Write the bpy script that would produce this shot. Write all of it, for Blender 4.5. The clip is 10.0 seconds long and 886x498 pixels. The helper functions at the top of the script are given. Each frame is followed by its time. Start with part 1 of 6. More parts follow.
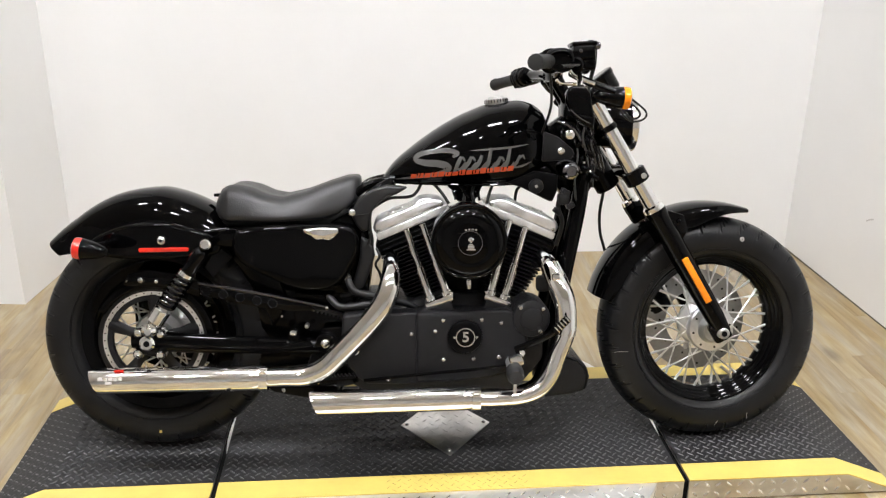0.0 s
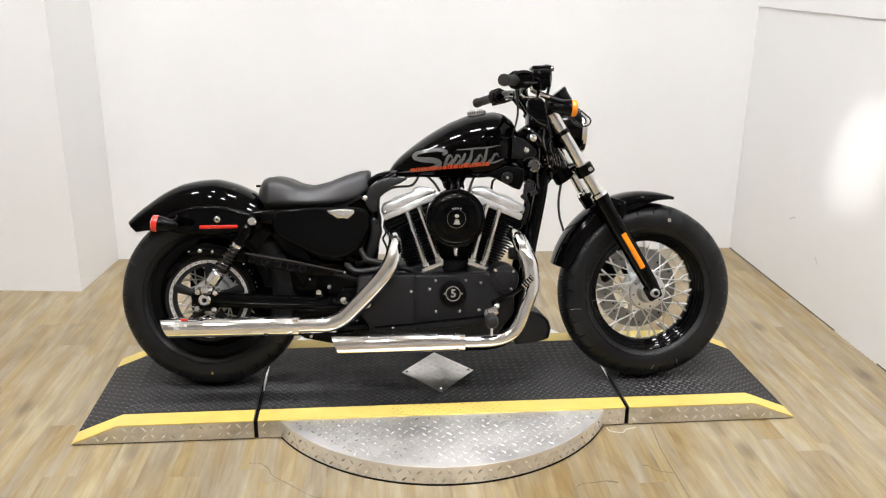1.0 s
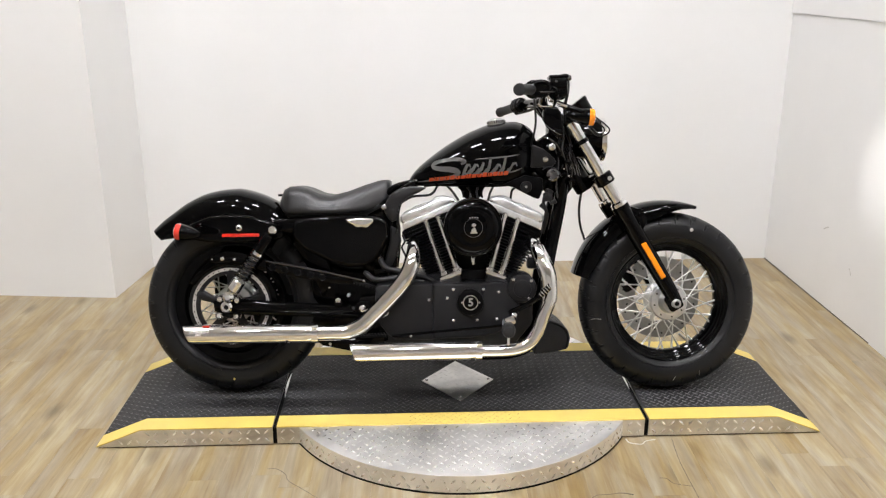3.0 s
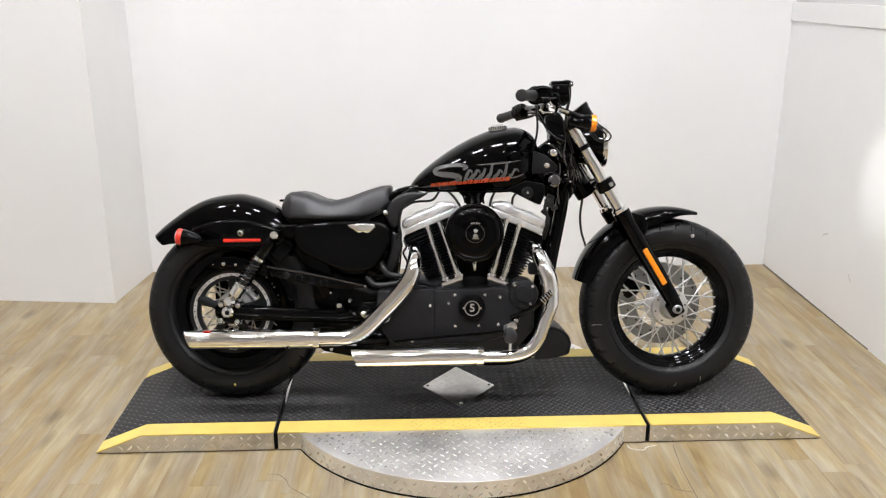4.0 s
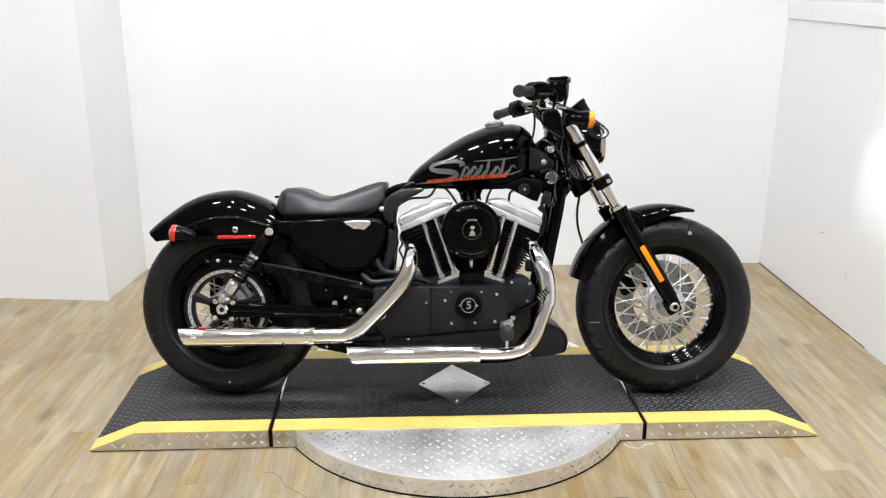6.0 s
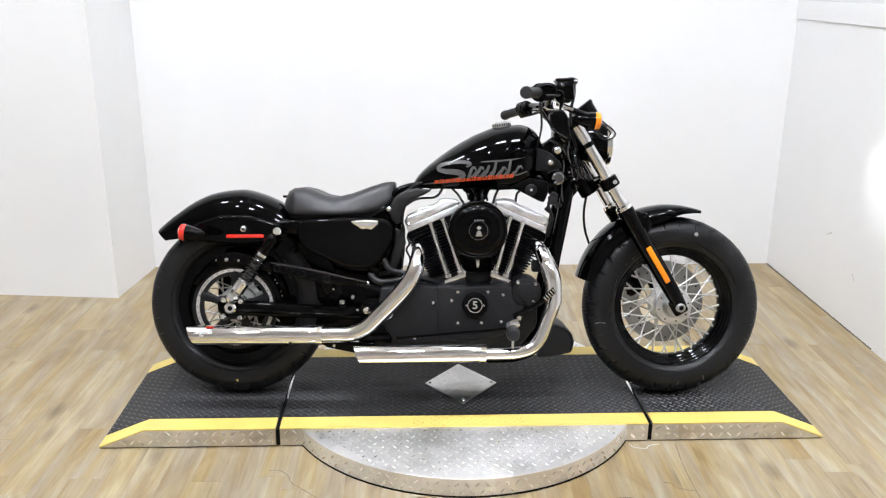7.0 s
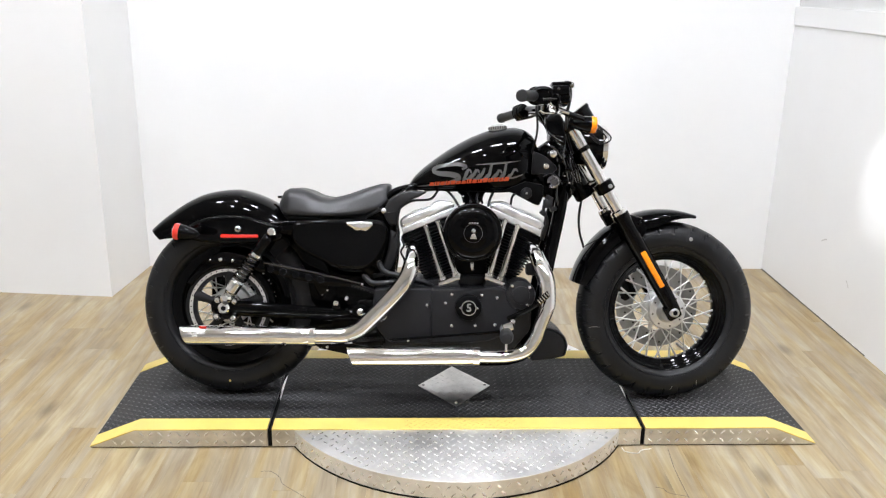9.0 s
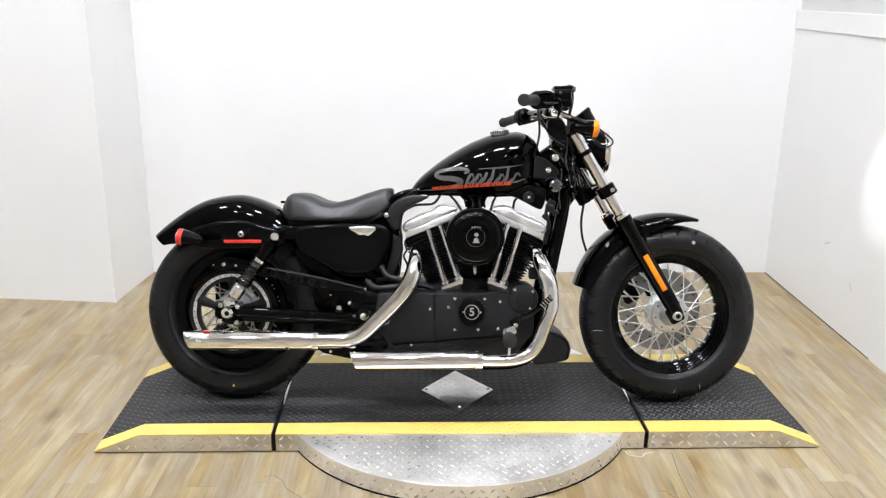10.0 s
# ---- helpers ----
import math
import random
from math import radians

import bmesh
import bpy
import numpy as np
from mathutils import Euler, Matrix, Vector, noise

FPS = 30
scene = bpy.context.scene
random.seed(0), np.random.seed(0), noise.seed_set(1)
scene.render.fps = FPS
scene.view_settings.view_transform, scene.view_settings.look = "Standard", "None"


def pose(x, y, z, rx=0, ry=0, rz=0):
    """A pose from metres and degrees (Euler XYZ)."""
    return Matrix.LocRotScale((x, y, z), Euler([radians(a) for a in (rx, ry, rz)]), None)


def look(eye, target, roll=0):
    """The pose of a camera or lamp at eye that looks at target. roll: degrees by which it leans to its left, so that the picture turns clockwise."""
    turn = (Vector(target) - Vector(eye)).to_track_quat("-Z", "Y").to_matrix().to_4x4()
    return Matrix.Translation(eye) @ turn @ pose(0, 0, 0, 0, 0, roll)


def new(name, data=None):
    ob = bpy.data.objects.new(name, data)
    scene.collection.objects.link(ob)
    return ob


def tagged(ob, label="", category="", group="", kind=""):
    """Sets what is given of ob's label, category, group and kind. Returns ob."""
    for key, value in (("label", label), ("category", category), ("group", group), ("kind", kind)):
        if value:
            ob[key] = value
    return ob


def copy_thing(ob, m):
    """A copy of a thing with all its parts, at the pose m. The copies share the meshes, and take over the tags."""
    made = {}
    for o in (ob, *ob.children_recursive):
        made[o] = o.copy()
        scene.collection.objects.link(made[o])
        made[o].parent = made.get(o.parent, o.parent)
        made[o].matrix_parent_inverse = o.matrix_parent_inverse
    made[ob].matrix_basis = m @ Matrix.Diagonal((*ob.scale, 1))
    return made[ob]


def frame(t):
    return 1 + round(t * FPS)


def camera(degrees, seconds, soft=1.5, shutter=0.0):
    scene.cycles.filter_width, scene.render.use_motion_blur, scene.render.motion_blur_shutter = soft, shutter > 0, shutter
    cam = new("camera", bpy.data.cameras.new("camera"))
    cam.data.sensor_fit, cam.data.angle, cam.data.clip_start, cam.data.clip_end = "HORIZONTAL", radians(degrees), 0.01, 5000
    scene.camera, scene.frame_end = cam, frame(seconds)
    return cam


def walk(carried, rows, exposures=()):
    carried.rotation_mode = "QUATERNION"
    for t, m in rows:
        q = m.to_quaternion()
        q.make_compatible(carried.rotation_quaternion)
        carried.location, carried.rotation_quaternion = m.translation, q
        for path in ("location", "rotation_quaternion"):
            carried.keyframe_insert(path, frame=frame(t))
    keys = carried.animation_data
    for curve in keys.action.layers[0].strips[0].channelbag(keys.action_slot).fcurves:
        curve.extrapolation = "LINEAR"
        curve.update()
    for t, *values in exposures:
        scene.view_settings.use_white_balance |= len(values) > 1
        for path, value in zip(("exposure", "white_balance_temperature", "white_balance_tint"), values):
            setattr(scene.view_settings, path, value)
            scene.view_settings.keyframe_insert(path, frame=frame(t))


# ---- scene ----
cam = camera(55.0, 10.0, 1.25)
PATH = [
    (0, (-0.195, -2.094, 1.401), (-0.031, -0.231, 0.692), 0.7),
    (0.2, (-0.168, -2.228, 1.436), (-0.05, -0.363, 0.724), 0.1),
    (0.3, (-0.163, -2.302, 1.443), (-0.073, -0.421, 0.769), -0.3),
    (0.5, (-0.195, -2.474, 1.423), (-0.124, -0.575, 0.801), -1.1),
    (0.7, (-0.232, -2.608, 1.425), (-0.085, -0.727, 0.763), -0.0),
    (0.8, (-0.246, -2.656, 1.433), (-0.112, -0.777, 0.761), 0.3),
    (1, (-0.251, -2.741, 1.437), (-0.067, -0.851, 0.81), 0.7),
    (1.2, (-0.257, -2.774, 1.433), (-0.063, -0.87, 0.851), 0.6),
    (1.3, (-0.239, -2.788, 1.44), (-0.073, -0.879, 0.867), -0.1),
    (1.5, (-0.199, -2.787, 1.45), (-0.057, -0.879, 0.867), -0.9),
    (1.7, (-0.18, -2.767, 1.44), (-0.038, -0.86, 0.855), -0.3),
    (2, (-0.15, -2.757, 1.447), (-0.038, -0.851, 0.849), 0.1),
    (2.5, (-0.152, -2.756, 1.444), (-0.078, -0.853, 0.831), -0.1),
    (4, (-0.177, -2.757, 1.439), (-0.092, -0.849, 0.845), 0.1),
    (4.5, (-0.18, -2.748, 1.444), (-0.098, -0.844, 0.838), 0.4),
    (5, (-0.179, -2.742, 1.437), (-0.089, -0.838, 0.831), 0.1),
    (5.5, (-0.179, -2.744, 1.436), (-0.067, -0.839, 0.838), 0.5),
    (5.7, (-0.181, -2.743, 1.425), (-0.076, -0.836, 0.833), 0.3),
    (6.8, (-0.183, -2.744, 1.434), (-0.103, -0.84, 0.828), 0.6),
    (7, (-0.179, -2.753, 1.438), (-0.1, -0.847, 0.837), 0.4),
    (7.5, (-0.18, -2.749, 1.438), (-0.102, -0.841, 0.843), 0.5),
    (8, (-0.178, -2.748, 1.438), (-0.1, -0.841, 0.839), 0.5),
    (8.5, (-0.179, -2.752, 1.44), (-0.092, -0.844, 0.846), 0.9),
    (9, (-0.172, -2.75, 1.439), (-0.085, -0.843, 0.842), 1.1),
    (9.5, (-0.168, -2.748, 1.439), (-0.081, -0.843, 0.838), 1.1),
    (10, (-0.17, -2.756, 1.437), (-0.091, -0.845, 0.852), 0.8),
]
walk(cam, [(t, look(eye, target, roll)) for t, eye, target, roll in PATH], [(0.0, -0.22, 6680, 10), (1.0, -0.25, 6680, 10), (2.7, -0.33, 6680, 11), (4.5, -0.30, 6500, 11), (5.7, -0.18, 6370, 10), (7.0, -0.10, 6230, 10), (10.0, -0.10, 6320, 10)])

# ---- light and exposure ----
world = bpy.data.worlds.new("world")
scene.world = world
world.use_nodes = True
world.node_tree.nodes["Background"].inputs[0].default_value = (0.9, 0.95, 1.0, 1)
world.node_tree.nodes["Background"].inputs[1].default_value = 0.05
scene.view_settings.exposure = 0.0
LAMP_STRENGTH = 238.0
FLOOR_TURN = -1.0


# ---- materials ----
def material(name, base, rough=0.5, metal=0.0, coat=0.0, vary=0.0, scale=8.0, bump=0.0, bump_scale=60.0, rough_vary=0.0, stretch=(1, 1, 1), spec=0.5, sheen=0.0):
    m = bpy.data.materials.new(name)
    m.use_nodes = True
    nt = m.node_tree
    b = nt.nodes["Principled BSDF"]
    b.inputs["Base Color"].default_value = (*base, 1)
    b.inputs["Roughness"].default_value = rough
    b.inputs["Metallic"].default_value = metal
    b.inputs["Coat Weight"].default_value = coat
    b.inputs["Coat Roughness"].default_value = 0.03
    b.inputs["Specular IOR Level"].default_value = spec
    b.inputs["Sheen Weight"].default_value = sheen
    tc = nt.nodes.new("ShaderNodeTexCoord")
    mp = nt.nodes.new("ShaderNodeMapping")
    mp.inputs["Scale"].default_value = stretch
    nt.links.new(tc.outputs["Object"], mp.inputs["Vector"])
    if vary or rough_vary:
        n = nt.nodes.new("ShaderNodeTexNoise")
        n.inputs["Scale"].default_value = scale
        n.inputs["Detail"].default_value = 6
        n.inputs["Roughness"].default_value = 0.6
        nt.links.new(mp.outputs[0], n.inputs["Vector"])
        if vary:
            r = nt.nodes.new("ShaderNodeMapRange")
            r.inputs["From Min"].default_value, r.inputs["From Max"].default_value = 0.3, 0.7
            r.inputs["To Min"].default_value, r.inputs["To Max"].default_value = 1 - vary, 1 + vary
            nt.links.new(n.outputs["Fac"], r.inputs["Value"])
            v = nt.nodes.new("ShaderNodeVectorMath")
            v.operation = "SCALE"
            v.inputs[0].default_value = base
            nt.links.new(r.outputs[0], v.inputs["Scale"])
            nt.links.new(v.outputs[0], b.inputs["Base Color"])
        if rough_vary:
            r = nt.nodes.new("ShaderNodeMapRange")
            r.inputs["From Min"].default_value, r.inputs["From Max"].default_value = 0.35, 0.7
            r.inputs["To Min"].default_value, r.inputs["To Max"].default_value = max(rough - rough_vary, 0.01), rough + rough_vary
            nt.links.new(n.outputs["Fac"], r.inputs["Value"])
            nt.links.new(r.outputs[0], b.inputs["Roughness"])
    if bump:
        n = nt.nodes.new("ShaderNodeTexNoise")
        n.inputs["Scale"].default_value = bump_scale
        n.inputs["Detail"].default_value = 3
        nt.links.new(mp.outputs[0], n.inputs["Vector"])
        u = nt.nodes.new("ShaderNodeBump")
        u.inputs["Strength"].default_value = bump
        u.inputs["Distance"].default_value = 0.002
        nt.links.new(n.outputs["Fac"], u.inputs["Height"])
        nt.links.new(u.outputs[0], b.inputs["Normal"])
    return m


def glow(name, colour, strength):
    m = bpy.data.materials.new(name)
    m.use_nodes = True
    b = m.node_tree.nodes["Principled BSDF"]
    b.inputs["Base Color"].default_value = (0.8, 0.8, 0.8, 1)
    b.inputs["Emission Color"].default_value = (*colour, 1)
    b.inputs["Emission Strength"].default_value = strength
    return m


def wood_material():
    """Whitewashed oak vinyl plank: each plank its own tone, long streaks of grain, paler wash and a few knots."""
    m = bpy.data.materials.new("oak_vinyl_plank")
    m.use_nodes = True
    nt = m.node_tree
    b = nt.nodes["Principled BSDF"]
    tc = nt.nodes.new("ShaderNodeTexCoord")
    info = nt.nodes.new("ShaderNodeObjectInfo")
    geo = nt.nodes.new("ShaderNodeNewGeometry")

    def math_node(op, one, two, three=None):
        n = nt.nodes.new("ShaderNodeMath")
        n.operation = op
        for i, v in enumerate((one, two, three)):
            if isinstance(v, (int, float)):
                n.inputs[i].default_value = v
            elif v is not None:
                nt.links.new(v, n.inputs[i])
        return n.outputs[0]

    chance = math_node("FRACT", math_node("ADD", info.outputs["Random"], geo.outputs["Random Per Island"]), 0.0)
    off = nt.nodes.new("ShaderNodeVectorMath")
    off.operation = "MULTIPLY_ADD"
    off.inputs[0].default_value = (17, 31, 5)
    nt.links.new(chance, off.inputs[1])
    nt.links.new(tc.outputs["Object"], off.inputs[2])

    def streak(sx, sy, detail, warp=0.5):
        mp = nt.nodes.new("ShaderNodeMapping")
        mp.inputs["Scale"].default_value = (sx, sy, 1)
        nt.links.new(off.outputs[0], mp.inputs["Vector"])
        n = nt.nodes.new("ShaderNodeTexNoise")
        n.inputs["Scale"].default_value = 1.0
        n.inputs["Detail"].default_value = detail
        n.inputs["Roughness"].default_value = 0.6
        n.inputs["Distortion"].default_value = warp
        nt.links.new(mp.outputs[0], n.inputs["Vector"])
        return n.outputs["Fac"]

    broad, fine, wash, tint = streak(24, 1.7, 4, 1.0), streak(120, 4, 3), streak(9, 2.2, 4, 1.3), streak(14, 1.3, 3, 0.9)
    t = math_node("MULTIPLY_ADD", chance, 0.10, math_node("MULTIPLY_ADD", fine, 0.22, math_node("MULTIPLY_ADD", wash, 0.54, math_node("MULTIPLY_ADD", broad, 0.48, -0.205))))
    ramp = nt.nodes.new("ShaderNodeValToRGB")
    e = ramp.color_ramp.elements
    e[0].position, e[0].color = 0.16, (0.150, 0.098, 0.044, 1)
    e[1].position, e[1].color = 0.84, (0.535, 0.480, 0.372, 1)
    for p, c in ((0.34, (0.232, 0.165, 0.080, 1)), (0.50, (0.312, 0.243, 0.138, 1)), (0.66, (0.405, 0.342, 0.222, 1))):
        k = e.new(p)
        k.color = c
    nt.links.new(t, ramp.inputs[0])
    # some streaks are washed towards grey
    pale = nt.nodes.new("ShaderNodeHueSaturation")
    pale.inputs["Saturation"].default_value = 0.74
    pale.inputs["Value"].default_value = 0.96
    nt.links.new(ramp.outputs[0], pale.inputs["Color"])
    rich = nt.nodes.new("ShaderNodeHueSaturation")
    rich.inputs["Saturation"].default_value = 1.16
    nt.links.new(ramp.outputs[0], rich.inputs["Color"])
    share = nt.nodes.new("ShaderNodeMapRange")
    share.inputs["From Min"].default_value, share.inputs["From Max"].default_value = 0.36, 0.64
    nt.links.new(tint, share.inputs["Value"])
    blend = nt.nodes.new("ShaderNodeMix")
    blend.data_type = "RGBA"
    nt.links.new(share.outputs[0], blend.inputs[0])
    nt.links.new(rich.outputs[0], blend.inputs[6])
    nt.links.new(pale.outputs[0], blend.inputs[7])
    # small dark knots
    mp = nt.nodes.new("ShaderNodeMapping")
    mp.inputs["Scale"].default_value = (9, 3.6, 1)
    nt.links.new(off.outputs[0], mp.inputs["Vector"])
    vor = nt.nodes.new("ShaderNodeTexVoronoi")
    vor.inputs["Scale"].default_value = 1.0
    nt.links.new(mp.outputs[0], vor.inputs["Vector"])
    knot = nt.nodes.new("ShaderNodeMapRange")
    knot.inputs["From Min"].default_value, knot.inputs["From Max"].default_value = 0.08, 0.30
    knot.inputs["To Min"].default_value, knot.inputs["To Max"].default_value = 0.50, 1.0
    nt.links.new(vor.outputs["Distance"], knot.inputs["Value"])
    mul = nt.nodes.new("ShaderNodeVectorMath")
    mul.operation = "SCALE"
    nt.links.new(blend.outputs[2], mul.inputs[0])
    some = math_node("GREATER_THAN", vor.outputs["Color"], 0.62)
    nt.links.new(math_node("SUBTRACT", 1.0, math_node("MULTIPLY", some, math_node("SUBTRACT", 1.0, knot.outputs[0]))), mul.inputs["Scale"])
    nt.links.new(mul.outputs[0], b.inputs["Base Color"])
    b.inputs["Roughness"].default_value = 0.36
    u = nt.nodes.new("ShaderNodeBump")
    u.inputs["Strength"].default_value = 0.12
    u.inputs["Distance"].default_value = 0.002
    nt.links.new(fine, u.inputs["Height"])
    nt.links.new(u.outputs[0], b.inputs["Normal"])
    return m


WALL = material("white_wall_panel", (0.80, 0.80, 0.79), 0.42, vary=0.025, scale=1.3, bump=0.05, bump_scale=30)
GREYWALL = material("grey_painted_wall", (0.59, 0.59, 0.57), 0.6, vary=0.04, scale=2)
# paint of the unseen hall, set pale so that the chrome reflects brighter
HALLWALL = material("hall_paint", (0.70, 0.69, 0.67), 0.7, vary=0.1, scale=1)
HALLCEIL = material("pale_ceiling_paint", (0.80, 0.80, 0.79), 0.8, vary=0.05, scale=1)
CONCRETE = material("grey_concrete", (0.28, 0.265, 0.24), 0.6, vary=0.15, scale=2)
WOOD = wood_material()
TREADBAR = material("polished_tread_bar", (0.90, 0.89, 0.87), 0.26, 1.0, vary=0.12, scale=9, rough_vary=0.06)
# scuffed and dirty, also darkened for the brown floor the sides mirror
SIDEPLATE = material("scuffed_darkened_aluminium_side", (0.70, 0.68, 0.64), 0.42, 1.0, vary=0.32, scale=5, rough_vary=0.12, bump=0.06, bump_scale=90, stretch=(1, 1, 2))
GAP = material("dark_joint", (0.17, 0.125, 0.075), 0.8, vary=0.1)
TREAD = material("aluminium_tread_plate", (0.88, 0.87, 0.85), 0.52, 1.0, vary=0.15, scale=6, rough_vary=0.06, bump=0.06, bump_scale=90)
BLACKDECK = material("worn_black_deck_coating", (0.022, 0.022, 0.0228), 0.56, vary=0.35, scale=5, rough_vary=0.10, bump=0.3, bump_scale=350, spec=0.24)
YELLOW = material("yellow_safety_paint", (0.70, 0.535, 0.135), 0.42, vary=0.10, scale=9, rough_vary=0.1, bump=0.12, bump_scale=200)
PAINT = material("gloss_black_paint", (0.0010, 0.0010, 0.0011), 0.05, coat=0.09, spec=0.09)
SATIN = material("black_wrinkle_coating", (0.0060, 0.0060, 0.0070), 0.48, vary=0.2, scale=30, bump=0.6, bump_scale=900, spec=0.26)
FRAMEBLACK = material("black_powder_coat", (0.0010, 0.0010, 0.0011), 0.20, coat=0.05, vary=0.1, scale=20, spec=0.11)
CHROME = material("chrome", (0.88, 0.88, 0.88), 0.06, 1.0, rough_vary=0.03, scale=14)
ALU = material("polished_cast_aluminium", (0.80, 0.803, 0.805), 0.42, 1.0, vary=0.16, scale=25, rough_vary=0.10, bump=0.12, bump_scale=120)
DISC = material("ground_steel_disc", (0.40, 0.40, 0.39), 0.36, 1.0, vary=0.15, scale=30)
PALE = material("pale_film", (0.62, 0.60, 0.55), 0.35)
STAIN = material("dark_floor_mark", (0.10, 0.085, 0.065), 0.7)
DARKCHROME = material("black_chrome", (0.20, 0.20, 0.21), 0.14, 1.0)
BLACKSPRING = material("black_coated_spring", (0.075, 0.075, 0.077), 0.16, 1.0)
# paler, glossier black for thin edges and wires that imitate highlight lines
SATINEDGE = material("glossy_black_highlight", (0.02, 0.02, 0.022), 0.16, coat=0.5, spec=0.6)
SATINGREY = material("satin_dark_grey_coat", (0.0075, 0.0075, 0.0083), 0.42, vary=0.15, scale=12, spec=0.4)
FINBLACK = material("matt_black_fin_coat", (0.0018, 0.0018, 0.002), 0.42, spec=0.07)
WORNDECK = material("worn_deck_ridge", (0.052, 0.052, 0.054), 0.36, vary=0.55, scale=4, spec=0.55)
INLAY = material("polished_tread_inlay", (0.66, 0.65, 0.63), 0.38, 1.0, vary=0.24, scale=11, rough_vary=0.08, bump=0.08, bump_scale=60)
WORNYELLOW = material("worn_yellow_ridge", (0.34, 0.25, 0.05), 0.45, vary=0.6, scale=60)
STEEL = material("brushed_steel", (0.55, 0.55, 0.55), 0.36, 1.0, vary=0.1, scale=40)
BOLT = material("zinc_bolt", (0.72, 0.72, 0.71), 0.25, 1.0)
RUBBER = material("tyre_rubber", (0.0058, 0.0060, 0.0067), 0.40, vary=0.35, scale=9, rough_vary=0.08, bump=0.15, bump_scale=120, spec=0.32)
GRIP = material("grip_rubber", (0.017, 0.017, 0.0175), 0.6, vary=0.1, bump=0.3, bump_scale=300, spec=0.3)
VINYL = material("black_seat_vinyl", (0.0058, 0.0058, 0.0064), 0.40, vary=0.12, scale=20, bump=0.4, bump_scale=420, spec=0.60)
CABLE = material("black_cable_sheath", (0.005, 0.005, 0.005), 0.4, spec=0.3)
AMBER = material("amber_lens", (0.95, 0.27, 0.008), 0.16, coat=0.6, vary=0.12, scale=90)
RED = material("red_lens", (0.62, 0.022, 0.012), 0.16, coat=0.6, vary=0.15, scale=90)
DECALGREY = material("grey_tank_graphic", (0.085, 0.083, 0.082), 0.25, coat=0.4)
DECALRED = material("orange_red_tank_graphic", (0.50, 0.06, 0.018), 0.25, coat=0.4)
WHITE = material("white_print", (0.7, 0.7, 0.68), 0.4)
# near-black colour standing in for shade in gaps, sockets and drilled holes
SHADOWGAP = material("shadow_gap_black", (0.003, 0.003, 0.003), 0.7, spec=0.1)
WALLSCUFF = material("faint_wall_scuff", (0.58, 0.57, 0.55), 0.6, vary=0.2, scale=40)
SEAL = material("brown_grey_seal", (0.13, 0.115, 0.095), 0.7, vary=0.2, scale=6)
SCUFF = material("grey_scuff", (0.38, 0.36, 0.34), 0.6, vary=0.2, scale=40)
GLASS = material("headlight_glass", (0.75, 0.77, 0.78), 0.06, 0.0, coat=0.8)
DIFFUSER = glow("lit_diffuser", (0.955, 0.9685, 1.0285), LAMP_STRENGTH)
LAMPBODY = material("white_lamp_body", (0.75, 0.75, 0.75), 0.4)


# ---- mesh builders ----
def part(name, bm, mat, parent=None, label="", sharp=35.0):
    bmesh.ops.recalc_face_normals(bm, faces=bm.faces)
    me = bpy.data.meshes.new(name)
    bm.to_mesh(me)
    bm.free()
    me.materials.append(mat)
    me.shade_smooth()
    me.set_sharp_from_angle(angle=radians(sharp))
    ob = new(name, me)
    if parent is not None:
        ob.parent = parent
    if label:
        tagged(ob, label)
    return ob


def revolve(profile, n=64, centre=(0, 0, 0), closed=True, bm=None, bite=None):
    """Turns (radius, along) points round the y axis through centre; bite(i, k) shifts the radius of a point."""
    bm = bm or bmesh.new()
    cx, cy, cz = centre
    rings = []
    for i in range(n):
        a = 2 * math.pi * i / n
        ring = []
        for k, (r, y) in enumerate(profile):
            q = r + (bite(i, k) if bite else 0)
            ring.append(bm.verts.new((cx + q * math.cos(a), cy + y, cz + q * math.sin(a))))
        rings.append(ring)
    m = len(profile)
    for i in range(n):
        p, q = rings[i], rings[(i + 1) % n]
        for k in range(m if closed else m - 1):
            j = (k + 1) % m
            bm.faces.new((p[k], p[j], q[j], q[k]))
    return bm


def spline(points, steps=6):
    """A smooth line through the points."""
    p = [Vector(v) for v in points]
    if len(p) < 3:
        return p
    out = []
    for i in range(len(p) - 1):
        a, b, c, d = p[max(i - 1, 0)], p[i], p[i + 1], p[min(i + 2, len(p) - 1)]
        for s in range(steps):
            t = s / steps
            out.append(0.5 * (2 * b + (c - a) * t + (2 * a - 5 * b + 4 * c - d) * t * t + (3 * b - a - 3 * c + d) * t ** 3))
    out.append(p[-1])
    return out


def sweep(points, radius, n=14, smooth=True, caps=True, bm=None, flat=1.0):
    """A tube along the points; radius a number, or one for each point."""
    bm = bm or bmesh.new()
    line = spline(points) if smooth else [Vector(v) for v in points]
    if isinstance(radius, (int, float)):
        radii = [radius] * len(line)
    else:
        radii = [float(np.interp(i / (len(line) - 1), np.linspace(0, 1, len(radius)), radius)) for i in range(len(line))]
    up = Vector((0, 1, 0.013))
    rings = []
    for i, p in enumerate(line):
        t = (line[min(i + 1, len(line) - 1)] - line[max(i - 1, 0)]).normalized()
        side = up - t * up.dot(t)
        if side.length < 1e-3:
            side = Vector((1, 0, 0)) - t * t.x
        side.normalize()
        up = side
        other = t.cross(side)
        rings.append([bm.verts.new(p + radii[i] * (math.cos(a) * side * flat + math.sin(a) * other)) for a in (2 * math.pi * k / n for k in range(n))])
    for r, s in zip(rings, rings[1:]):
        for k in range(n):
            bm.faces.new((r[k], r[(k + 1) % n], s[(k + 1) % n], s[k]))
    if caps:
        bm.faces.new(rings[0][::-1])
        bm.faces.new(rings[-1])
    return bm


